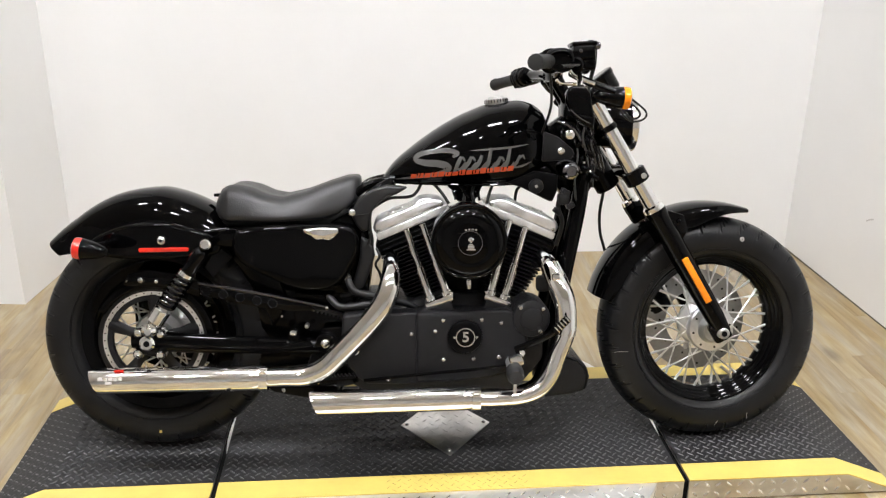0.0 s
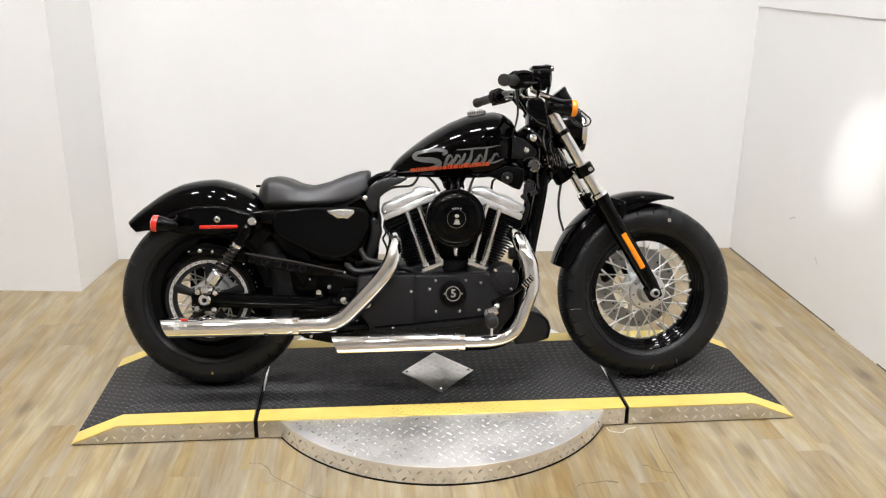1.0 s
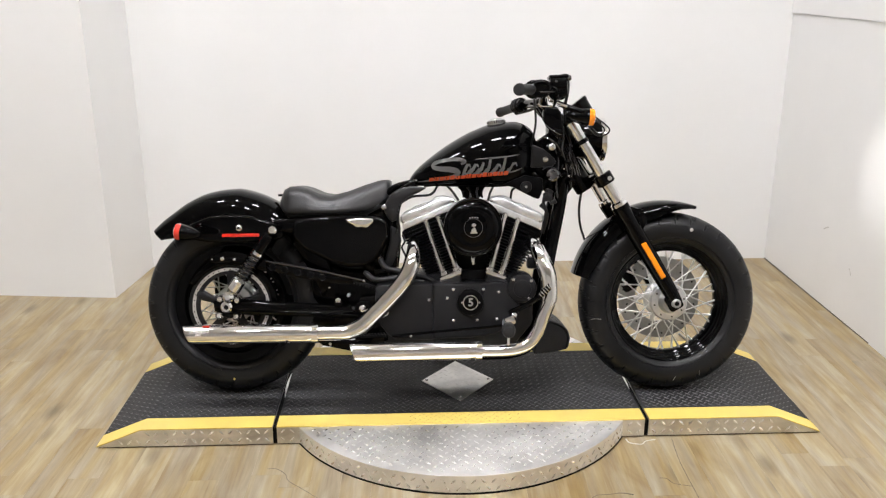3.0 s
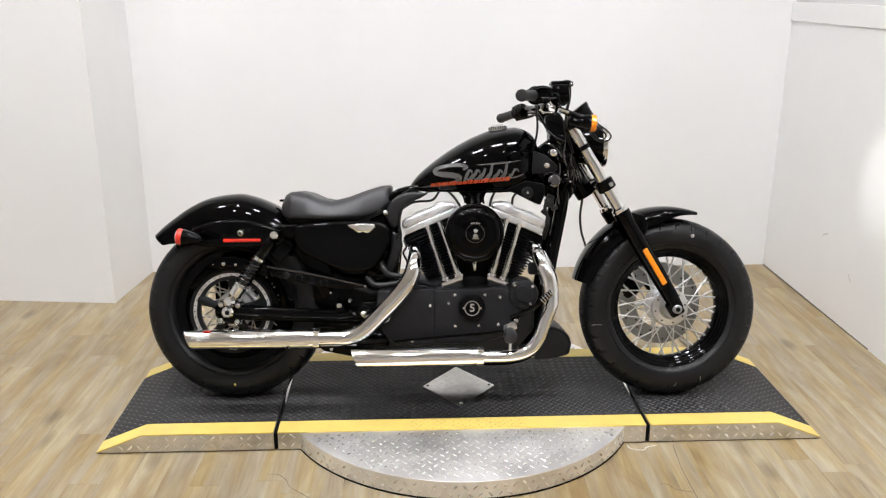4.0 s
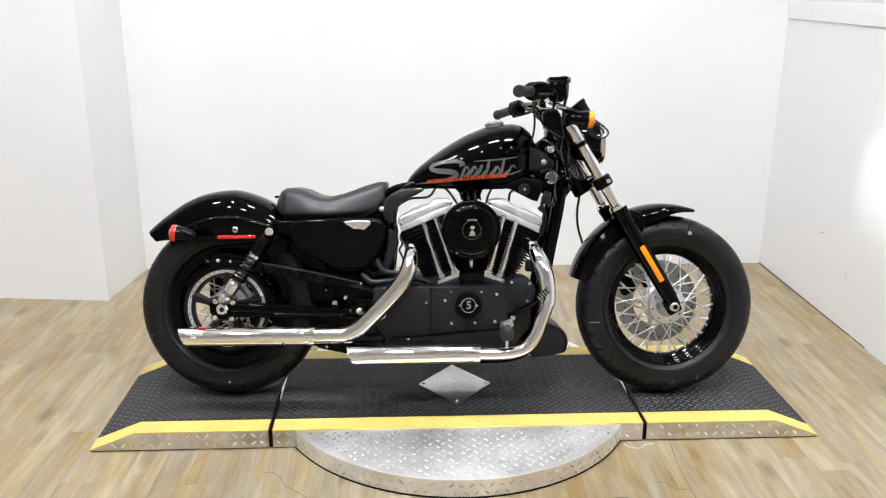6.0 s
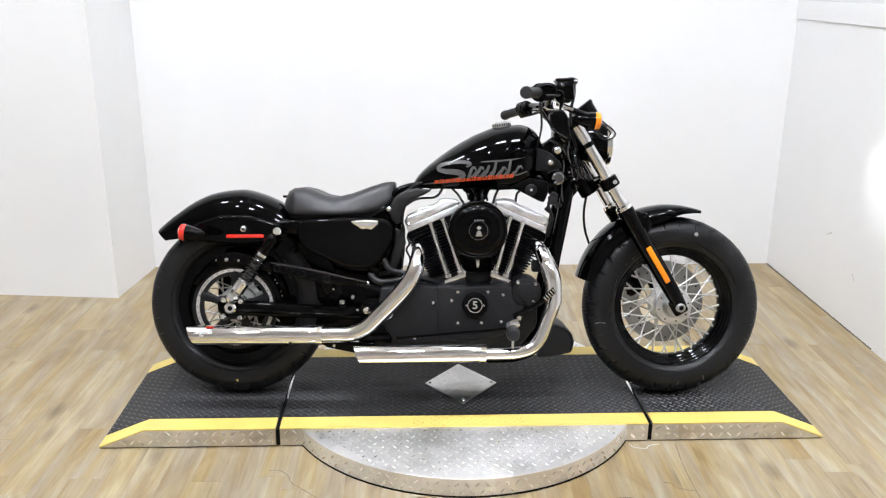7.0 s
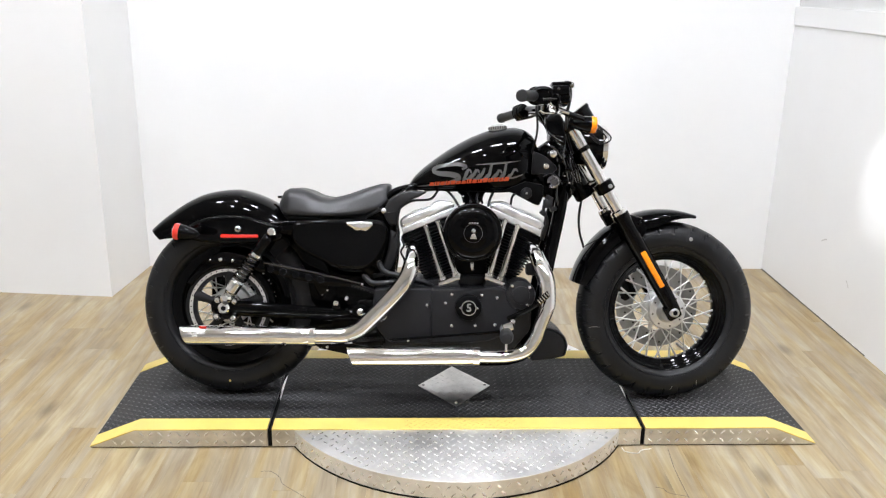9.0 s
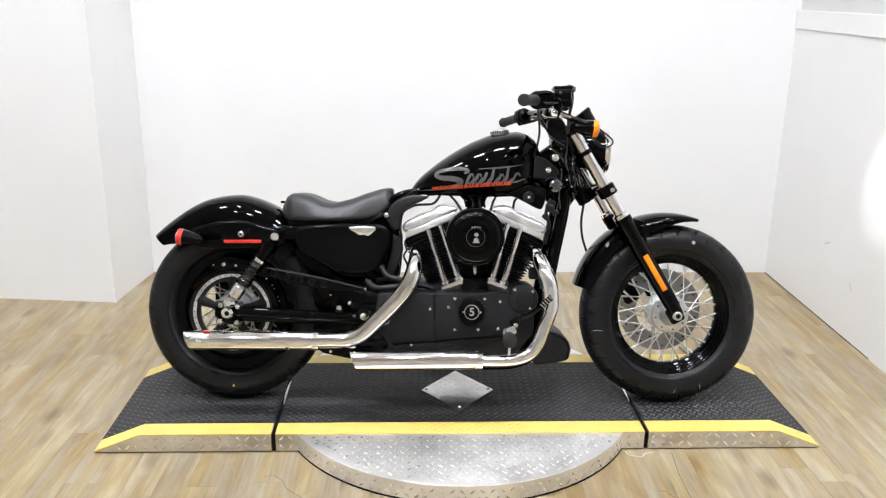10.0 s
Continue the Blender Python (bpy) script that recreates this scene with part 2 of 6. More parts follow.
def rod(a, b, r, n=16, chamfer=0.0, bm=None, r2=None):
    """A straight round bar from a to b, with chamfered ends."""
    a, b = Vector(a), Vector(b)
    d = (b - a).normalized()
    r2 = r if r2 is None else r2
    if chamfer:
        return sweep([a, a + d * 1e-5, a + d * chamfer, b - d * chamfer, b - d * 1e-5, b], None or [r - chamfer, r - chamfer, r, r2, r2 - chamfer, r2 - chamfer], n, False, True, bm)
    return sweep([a, b], [r, r2], n, False, True, bm)


def prism(outline, y0, y1, bevel=0.0, bm=None, segments=2, rounded=0):
    """Extrudes an (x, z) outline from y0 to y1 and rounds its edges."""
    own = bmesh.new()
    if rounded:
        outline = [(v.x, v.z) for v in spline([(x, 0, z) for x, z in [*outline, outline[0]]], rounded)][:-1]
    f = own.faces.new([own.verts.new((x, y0, z)) for x, z in outline])
    e = bmesh.ops.extrude_face_region(own, geom=[f])
    bmesh.ops.translate(own, vec=(0, y1 - y0, 0), verts=[v for v in e["geom"] if isinstance(v, bmesh.types.BMVert)])
    bmesh.ops.recalc_face_normals(own, faces=own.faces)
    if bevel:
        rim = [d for d in own.edges if len(d.link_faces) == 2 and d.calc_face_angle(0) > 0.6]
        bmesh.ops.bevel(own, geom=rim, offset=bevel, segments=segments, affect="EDGES", profile=0.5, clamp_overlap=True)
    return merge(bm, own)


def merge(bm, own):
    if bm is None:
        return own
    me = bpy.data.meshes.new("tmp")
    own.to_mesh(me)
    own.free()
    bm.from_mesh(me)
    bpy.data.meshes.remove(me)
    return bm


def box(c, s, bevel=0.0, turn=None, bm=None, segments=2):
    own = bmesh.new()
    bmesh.ops.create_cube(own, size=1)
    bmesh.ops.scale(own, vec=s, verts=own.verts)
    if bevel:
        bmesh.ops.bevel(own, geom=own.edges[:], offset=bevel, segments=segments, affect="EDGES", profile=0.5)
    bmesh.ops.transform(own, matrix=Matrix.Translation(c) @ (turn or Matrix()), verts=own.verts)
    return merge(bm, own)


def loft(rings, bm=None, caps=True):
    bm = bm or bmesh.new()
    vs = [[bm.verts.new(p) for p in r] for r in rings]
    n = len(vs[0])
    for r, s in zip(vs, vs[1:]):
        for k in range(n):
            bm.faces.new((r[k], r[(k + 1) % n], s[(k + 1) % n], s[k]))
    if caps:
        bm.faces.new(vs[0][::-1])
        bm.faces.new(vs[-1])
    return bm


def disc(c, r, y0, y1, n=40, dome=0.0, edge=0.004, bm=None):
    """A round cover facing the right-hand side (-y), from y0 to its face y1."""
    s = -1 if y1 < y0 else 1
    prof = [(0.0005, y0), (r, y0), (r, y1 - s * edge), (r - 0.3 * edge, y1 - s * 0.3 * edge), (r - edge, y1), (r * 0.5, y1 + s * dome * 0.75), (0.0005, y1 + s * dome)]
    return revolve(prof, n, (c[0], 0, c[1]), False, bm)


def thing(name, label, category, m=None, **tags):
    ob = new(name)
    ob.empty_display_size = 0.1
    if m is not None:
        ob.matrix_world = m
    return tagged(ob, label, category, **tags)


# ---- room ----
def slab(name, pts, z0, z1, mat, label, category):
    """An upright or lying slab: a plan outline raised from z0 to z1."""
    bm = bmesh.new()
    f = bm.faces.new([bm.verts.new((x, y, z0)) for x, y in pts])
    e = bmesh.ops.extrude_face_region(bm, geom=[f])
    bmesh.ops.translate(bm, vec=(0, 0, z1 - z0), verts=[v for v in e["geom"] if isinstance(v, bmesh.types.BMVert)])
    return tagged(part(name, bm, mat), label, category, kind="structure")


TOP, HALL = 2.9, 4.6
slab("wall_back", [(-1.505, 1.52), (1.86, 1.52), (1.86, 1.64), (-1.505, 1.64)], -0.1, TOP, WALL, "smooth white painted wall behind the turntable", "wall")
slab("wall_left", [(-3.6, 1.28), (-1.553, 1.065), (-1.505, 1.518), (-1.505, 1.64), (-3.6, 1.64)], -0.1, TOP, WALL, "white wall return with a square corner", "wall")
slab("wall_right", [(1.74, 1.518), (1.715, 0.2), (1.70, -1.2), (1.82, -1.2), (1.86, 1.518)], -0.1, 1.2705, WALL, "white panelled side wall with small scuffs", "wall")
slab("wall_right_upper", [(1.752, 1.518), (1.727, 0.2), (1.712, -1.2), (1.82, -1.2), (1.86, 1.518)], 1.36, TOP, GREYWALL, "grey painted wall above the white capping board", "wall")
# unseen walls and ceiling, added to bounce light and fill the reflections
slab("wall_hall_west", [(-7.1, -9.0), (-7.0, -9.0), (-7.0, 1.7), (-7.1, 1.7)], -0.1, HALL, HALLWALL, "unseen pale wall added to brighten the chrome", "wall")
slab("wall_hall_east", [(5.5, -9.0), (5.6, -9.0), (5.6, 1.7), (5.5, 1.7)], -0.1, HALL, HALLWALL, "unseen pale wall added to brighten the chrome", "wall")
slab("wall_hall_south", [(-7.1, -9.1), (5.6, -9.1), (5.6, -9.0), (-7.1, -9.0)], -0.1, HALL, HALLWALL, "unseen pale wall added to brighten the chrome", "wall")
slab("wall_hall_north", [(-7.1, 1.7), (5.6, 1.7), (5.6, 1.8), (-7.1, 1.8)], -0.1, HALL, HALLWALL, "unseen pale wall added to brighten the chrome", "wall")
slab("ceiling", [(-7.1, -9.1), (5.6, -9.1), (5.6, 1.8), (-7.1, 1.8)], HALL, HALL + 0.1, HALLCEIL, "unseen pale ceiling that holds the lights and adds fill", "ceiling")
slab("ground", [(-7.1, -9.1), (5.6, -9.1), (5.6, 1.8), (-7.1, 1.8)], -0.2, -0.115, CONCRETE, "plain grey concrete under the hall", "ground")
bm = bmesh.new()
prof = [(1.733, 1.516), (1.708, 0.2), (1.693, -1.19), (1.80, -1.19), (1.85, 1.516)]
f = bm.faces.new([bm.verts.new((x, y, 1.272)) for x, y in prof])
e = bmesh.ops.extrude_face_region(bm, geom=[f])
bmesh.ops.translate(bm, vec=(0, 0, 0.088), verts=[v for v in e["geom"] if isinstance(v, bmesh.types.BMVert)])
tagged(part("trim_right", bm, WALL), "white capping board along the side wall", "trim", kind="structure")
bm = box((1.724, 0.16, 0.003), (0.018, 2.7, 0.006))
bmesh.ops.rotate(bm, matrix=Matrix.Rotation(radians(-0.9), 3, "Z"), verts=bm.verts, cent=(1.727, 0.16, 0))
tagged(part("trim_floor", bm, SEAL), "thin dark sealing strip at the foot of the wall", "trim", kind="structure")


# ---- ceiling lights ----
def ceiling_light():
    t = thing("ceiling_light", "square white ceiling light with a lit diffuser", "ceiling light", group="ceiling lights")
    part("frame", box((0, 0, 0), (0.36, 0.36, 0.06), 0.012), LAMPBODY, t)
    part("diffuser", box((0, 0, -0.034), (0.30, 0.30, 0.02), 0.006), DIFFUSER, t)
    return t


LIGHTS = [(x, -0.75) for x in (-2.5, -1.25, 0.05, 1.25)] + [(x, -3.0) for x in (-2.1, -0.7, 0.8, 2.3)]
first_light = ceiling_light()
first_light.matrix_world = pose(LIGHTS[0][0], LIGHTS[0][1], HALL - 0.032)
for x, y in LIGHTS[1:]:
    copy_thing(first_light, pose(x, y, HALL - 0.032))

# an unseen spotlight, added under the ceiling to make the bright pool on the side wall
AIM = look((-3.0, -2.0, 4.30), (1.72, 0.43, 0.74))
spotlight = thing("spotlight", "added unseen spotlight for the bright pool on the side wall", "spotlight")
can = bmesh.new()
revolve([(0.0005, 0.10), (0.050, 0.10), (0.062, 0.08), (0.066, -0.08), (0.060, -0.085), (0.054, -0.06), (0.0005, -0.055)], 32, (0, 0, 0), False, can)
bmesh.ops.rotate(can, matrix=Matrix.Rotation(radians(90), 3, "X"), verts=can.verts)
bmesh.ops.transform(can, matrix=AIM, verts=can.verts)
part("housing", can, LAMPBODY, spotlight)
part("stem", rod((-3.0, -2.0, 4.34), (-3.0, -2.0, HALL), 0.012, 12), LAMPBODY, spotlight)
pool = bpy.data.lights.new("added_spot", "SPOT")
pool.energy, pool.spot_size, pool.spot_blend, pool.shadow_soft_size = 1000, radians(4.6), 1.0, 0.02
new("added_spot", pool).matrix_world = AIM @ Matrix.Translation((0, 0, -0.10))

# ---- turntable ----
DECK, HALF = 0.066, 0.305
turntable = thing("turntable", "aluminium turntable with a black tread deck and yellow edge stripes", "turntable")


def lozenges(bm, cells, size, height, plane):
    """Raised tread bars: every other one turned by a right angle; plane(u, v) gives the point and the frame."""
    for u, v, turn in cells:
        o, eu, ev, en = plane(u, v)
        c, s = math.cos(turn), math.sin(turn)
        a, b = eu * c + ev * s, ev * c - eu * s
        L, W = size
        base = [o + a * L, o + a * L * 0.35 + b * W, o - a * L * 0.35 + b * W, o - a * L, o - a * L * 0.35 - b * W, o + a * L * 0.35 - b * W]
        low = [bm.verts.new(p) for p in base]
        r0, r1 = bm.verts.new(o + a * L * 0.55 + en * height), bm.verts.new(o - a * L * 0.55 + en * height)
        for q in ((low[0], low[1], r0), (low[1], low[2], r1, r0), (low[2], low[3], r1), (low[3], low[4], r1), (low[4], low[5], r0, r1), (low[5], low[0], r0)):
            bm.faces.new(q)


def checker(u0, u1, v0, v1, pitch, keep=None, lean=45):
    out = []
    nu, nv = int((u1 - u0) / pitch), int((v1 - v0) / pitch)
    for i in range(nu):
        for j in range(nv):
            u, v = u0 + (i + 0.5) * (u1 - u0) / nu, v0 + (j + 0.5) * (v1 - v0) / nv
            if keep is None or keep(u, v):
                out.append((u, v, radians(lean if (i + j) % 2 else -lean)))
    return out


def plate(u0, u1, v0, v1, gap, keep=None):
    """Tread plate: bars on a lattice turned by 45 degrees, each pointing at the middle of the next."""
    out = []
    n = int(max(u1 - u0, v1 - v0) / gap) + 2
    c, r = math.sqrt(0.5), gap
    for i in range(-n, n):
        for j in range(-n, n):
            u, v = (u0 + u1) / 2 + (i - j) * r * c, (v0 + v1) / 2 + (i + j) * r * c
            if u0 < u < u1 and v0 < v < v1 and (keep is None or keep(u, v)):
                out.append((u, v, radians(45 if (i + j) % 2 else -45)))
    return out


def flat(z):
    return lambda u, v: (Vector((u, v, z)), Vector((1, 0, 0)), Vector((0, 1, 0)), Vector((0, 0, 1)))


def front(y, x0=0):
    return lambda u, v: (Vector((u, y, v)), Vector((1, 0, 0)), Vector((0, 0, 1)), Vector((0, -1, 0)))


# the round plate under the deck
R = 0.608
bm = bmesh.new()
ring = [(R * math.cos(a), R * math.sin(a)) for a in np.linspace(0, 2 * math.pi, 97)[:-1]]
lo, hi, up = [bm.verts.new((x, y, 0.006)) for x, y in ring], [bm.verts.new((x, y, 0.0612)) for x, y in ring], [bm.verts.new((x * 0.9988, y * 0.9988, 0.062)) for x, y in ring]
for k in range(96):
    j = (k + 1) % 96
    bm.faces.new((lo[k], lo[j], hi[j], hi[k]))
    bm.faces.new((hi[k], hi[j], up[j], up[k]))
bm.faces.new(up)
drum = part("drum", bm, TREAD, turntable, "bare aluminium tread plate drum")
bm = bmesh.new()
lozenges(bm, plate(-0.6, 0.6, -0.6, 0.6, 0.0270, lambda u, v: u * u + v * v < 0.590 ** 2 and abs(v) > HALF + 0.010), (0.0110, 0.0029), 0.0013, flat(0.0619))
cells = []
for k in range(128):
    for j, z in enumerate((0.018, 0.042)):
        cells.append((2 * math.pi * (k + 0.5 * j) / 128, z, radians(45 if (k + j) % 2 else -45)))
lozenges(bm, cells, (0.0116, 0.0032), 0.0018, lambda u, v: (Vector((R * math.cos(u), R * math.sin(u), v)), Vector((-math.sin(u), math.cos(u), 0)), Vector((0, 0, 1)), Vector((math.cos(u), math.sin(u), 0))))
tagged(part("tread", bm, TREADBAR, drum), kind="stuff")
# black ring: the contact shade under the drum, made as a strip
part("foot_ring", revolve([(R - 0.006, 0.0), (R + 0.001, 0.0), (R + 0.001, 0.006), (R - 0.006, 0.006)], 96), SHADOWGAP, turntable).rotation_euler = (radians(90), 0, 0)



def section(name, xs, zs):
    """One stretch of the deck: its top follows zs along xs; tread sides, black top and a yellow stripe along each edge."""
    top = list(zip(xs, zs))
    body = part(name, prism([(xs[0], 0.005), *[(x, z - 0.002) for x, z in top], (xs[-1], 0.005)], -HALF, HALF), SIDEPLATE, turntable, "bare aluminium tread plate side")
    inner = HALF - 0.071

    def sheet(y0, y1, lift):
        b = bmesh.new()
        for (xa, za), (xb, zb) in zip(top, top[1:]):
            if xb > xa:
                b.faces.new([b.verts.new(p) for p in ((xa, y0, za + lift), (xb, y0, zb + lift), (xb, y1, zb + lift), (xa, y1, za + lift))])
        bmesh.ops.remove_doubles(b, verts=b.verts, dist=1e-5)
        e = bmesh.ops.extrude_face_region(b, geom=b.faces[:])
        bmesh.ops.translate(b, vec=(0, 0, -0.0035), verts=[v for v in e["geom"] if isinstance(v, bmesh.types.BMVert)])
        return b

    part("black_top", sheet(-inner, inner, 0.0), BLACKDECK, body, "worn black tread coating")
    for s in (-1, 1):
        ya, yb = sorted((s * inner, s * (HALF + 0.001)))
        part("yellow_stripe", sheet(ya, yb, 0.0008), YELLOW, body, "yellow painted edge stripe")
    b, y = bmesh.new(), bmesh.new()

    def plane(u, v):
        z = float(np.interp(u, xs, zs))
        d = (float(np.interp(u + 0.004, xs, zs)) - float(np.interp(u - 0.004, xs, zs))) / 0.008
        eu = Vector((1, 0, d)).normalized()
        return Vector((u, v, z - 0.0003)), eu, Vector((0, 1, 0)), Vector((-eu.z, 0, eu.x))

    for worn, high in ((False, 0.0022), (True, 0.0011)):
        lozenges(b, plate(xs[0] + 0.010, xs[-1] - 0.010, -inner + 0.008, inner - 0.008, 0.0192, lambda u, v: abs(u) / 0.142 + abs(v) / 0.172 > 1 and (abs(u) > 1.02) == worn), (0.0118, 0.0031), high, plane)
    tagged(part("tread", b, WORNDECK, body), kind="stuff")
    if abs(xs[0] + xs[-1]) < 0.1:
        lozenges(y, plate(-0.17, 0.19, -HALF + 0.008, -inner - 0.008, 0.0192), (0.0112, 0.0028), 0.0016, plane)
        tagged(part("stripe_tread", y, WORNYELLOW, body), kind="stuff")
    f = bmesh.new()
    lozenges(f, [(u, v, a) for u, v, a in checker(xs[0] + 0.004, xs[-1] - 0.004, 0.006, 0.064, 0.0290) if v + 0.014 < float(np.interp(u, xs, zs)) and abs(u) > (0.53 if abs(xs[0] + xs[-1]) < 0.1 else 0)], (0.0122, 0.0033), 0.0020, front(-HALF))
    tagged(part("side_tread", f, TREADBAR, body), kind="stuff")
    # black strip painted in for the contact shade under this section
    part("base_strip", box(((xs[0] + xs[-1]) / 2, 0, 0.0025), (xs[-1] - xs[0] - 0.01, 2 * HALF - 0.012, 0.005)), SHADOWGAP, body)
    return body


# the shade inside the two joints is put in as black strips
for x in (-0.605, 0.605):
    part("slot_filler", box((x, 0, 0.0325), (0.0125, 2 * HALF - 0.006, 0.055)), SHADOWGAP, turntable, "black strip in place of the shade in the joint")
section("deck", [-0.598, 0.598], [DECK, DECK])
section("ramp", [-1.176, -1.03, -0.612], [0.008, DECK, DECK])
section("ramp", [0.612, 1.040, 1.186], [DECK, DECK, 0.008])
part("diamond_insert", prism([(-0.128, 0), (0, -0.157), (0.128, 0), (0, 0.157)], 0, 0.0035, 0.001), INLAY, turntable, "bare aluminium diamond inlay").matrix_world = pose(0.002, 0, DECK - 0.0005, 90)
b = bmesh.new()
lozenges(b, plate(-0.13, 0.13, -0.16, 0.16, 0.027, lambda u, v: abs(u) / 0.128 + abs(v) / 0.157 < 0.86), (0.0110, 0.0026), 0.0010, flat(DECK + 0.003))
tagged(part("diamond_tread", b, INLAY, turntable), kind="stuff")
for x, y in ((-0.108, 0), (0.112, 0), (0.002, -0.135)):
    part("screw", revolve([(0.0005, 0.0055), (0.004, 0.0052), (0.006, 0.003), (0.006, 0.0)], 12, (0, 0, 0), False), BOLT, turntable).matrix_world = pose(x, y, DECK + 0.002, 90)
for x, y in ((0.13, -0.52), (-0.46, -0.36), (0.47, -0.36), (-0.14, -0.50)):
    part("screw", revolve([(0.0005, 0.003), (0.004, 0.0028), (0.0055, 0.0005), (0.0055, 0.0)], 12, (0, 0, 0), False), STEEL, turntable).matrix_world = pose(x, y, 0.0618, 90)

# ---- motorcycle: x forward, -y towards its right-hand side, z up, standing on its side stand ----
motorcycle = thing("motorcycle", "gloss black cruiser motorcycle with chrome exhausts on its side stand", "motorcycle", pose(-0.019, -0.052, 0.0655, -12.5, 0, -2.1))
RW, FW = (-0.747, 0.307), (0.742, 0.309)


def tyre(c, parent, half, R, label):
    """A cruiser tyre with slanted grooves cut into both shoulders."""
    prof = [(0.203, -half * 0.70), (0.214, -half * 0.86), (0.232, -half * 0.97), (0.252, -half), (0.268, -half * 0.97), (0.282, -half * 0.88)]
    shoulder = [(R - 0.0145, -half * 0.74), (R - 0.0085, -half * 0.58), (R - 0.0045, -half * 0.40), (R - 0.002, -half * 0.20)]
    half_prof = prof + shoulder
    full = half_prof + [(R, 0)] + [(r, -y) for r, y in reversed(half_prof)]
    m = len(full)

    def bite(i, k):
        k2 = k if k <= m // 2 else m - 1 - k
        if 4 <= k2 <= 9 and (i + 5 * (k2 - 4)) % 29 in (0, 1):
            return -0.004 if k2 == 4 else -0.010
        return 0

    b = revolve(full, 928, (c[0], 0, c[1]), True, None, bite)
    t = part("tyre", b, RUBBER, parent, label, 50)
    for s in (-1, 1):
        rings = bmesh.new()
        for r, w in ((0.2225, 0.93), (0.2255, 0.945)):
            revolve([(r - 0.0006, s * half * w), (r, s * (half * w + 0.0012)), (r + 0.0006, s * half * (w + 0.005))], 96, (c[0], 0, c[1]), False, rings)
        part("bead_ring", rings, RUBBER, parent)
    return t


def laced_wheel(name, c, half, hub_half, label, tyre_label, deep=0.0):
    hub = bmesh.new()
    revolve([(0.0145, -hub_half), (0.030, -hub_half), (0.033, -hub_half + 0.004), (0.040, -0.050), (0.061, -0.047), (0.065, -0.042), (0.065, -0.030), (0.060, -0.025), (0.040, -0.018), (0.040, 0.018), (0.060, 0.025), (0.065, 0.030), (0.065, 0.042), (0.061, 0.047), (0.040, 0.050), (0.033, hub_half), (0.0145, hub_half)], 48, (c[0], 0, c[1]), True, hub)
    wheel = part(name, hub, ALU, motorcycle, label)
    wall = [(0.174, 0.014), (0.1755, 0.0185), (0.1815, 0.0205), (0.1830, 0.0235), (0.1835, 0.0275), (0.1890, 0.0295), (0.1905, 0.0325), (0.1910, 0.0370), (0.1965, 0.0388), (0.1980, 0.0415), (0.1985, 0.0455), (0.2030, 0.0490)]
    rim = [(0.2125, -0.049), (0.2125, -0.045), (0.205, -0.040), (0.2035, -0.034), (0.196, -0.026), (0.186, -0.016), (0.181, -0.010), (0.181, 0.010), (0.186, 0.016), (0.196, 0.026), (0.2035, 0.034), (0.205, 0.040), (0.2125, 0.045), (0.2125, 0.049)] + wall[::-1] + [(r, -y) for r, y in wall]
    rim = [(r - deep if r < 0.199 else r, y) for r, y in rim]
    part("rim", revolve(rim, 96, (c[0], 0, c[1])), PAINT, wheel, "gloss black steel rim", 75)
    # forty spokes, ten crossing pairs on each flange
    spoke = bmesh.new()
    d0, d1 = Vector((0.060, -0.034, 0)), Vector(((0.176 - deep) * math.cos(0.62), -0.006, (0.176 - deep) * math.sin(0.62)))
    rod(d0, d1, 0.0024, 8, 0, spoke)
    if not deep:
        rod(d1 - (d1 - d0).normalized() * 0.030, d1, 0.0037, 8, 0, spoke)
    other = spoke.copy()
    bmesh.ops.scale(other, vec=(1, 1, -1), verts=other.verts)
    one, two = part("spoke", spoke, ALU, wheel, "", 80), part("spoke", other, ALU, wheel, "", 80)
    for side in (0, 1):
        for k in range(10):
            for mesh, lag in ((one, 0.0), (two, 0.16)):
                a = 2 * math.pi * (k + 0.5 * side) / 10 + lag
                ob = mesh if side == 0 and k == 0 else new("spoke", mesh.data)
                ob.parent = wheel
                ob.matrix_local = pose(c[0], 0, c[1]) @ Matrix.Rotation(-a, 4, "Y") @ (Matrix.Diagonal((1, -1, 1, 1)) if side else Matrix())
    tyre(c, wheel, half, 0.3065, tyre_label)
    return wheel


front_wheel = laced_wheel("front_wheel", FW, 0.066, 0.072, "laced front wheel with polished hub and steel spokes", "wide black front tyre with a paint dot on its wall")
rear_wheel = laced_wheel("rear_wheel", RW, 0.076, 0.070, "laced rear wheel half hidden by the drive pulley", "wide black rear tyre", 0.026)
part("valve_stem", rod((0.822, -0.006, 0.166), (0.790, -0.012, 0.1915), 0.0045, 12, 0.0012), STEEL, front_wheel, "steel valve stem")
part("paint_dot", disc((0.808, 0.558), 0.0075, -0.0640, -0.0672, 14), SCUFF, front_wheel)
part("paint_dot", disc((-0.748, 0.052), 0.006, -0.0750, -0.0762, 14), YELLOW, rear_wheel)
part("paint_dot", disc((-0.80, 0.083), 0.0075, -0.0752, -0.0760, 14), RUBBER, rear_wheel)
for pts in (((0.464, -0.0555, 0.2507), (0.480, -0.0645, 0.256), (0.503, -0.0662, 0.255)), ((0.756, -0.0645, 0.0388), (0.764, -0.0664, 0.0524)), ((0.8485, -0.0628, 0.0546), (0.8477, -0.0662, 0.0721))):
    part("chalk_mark", sweep(pts, 0.0007, 6), SCUFF, front_wheel, "thin white rub mark")
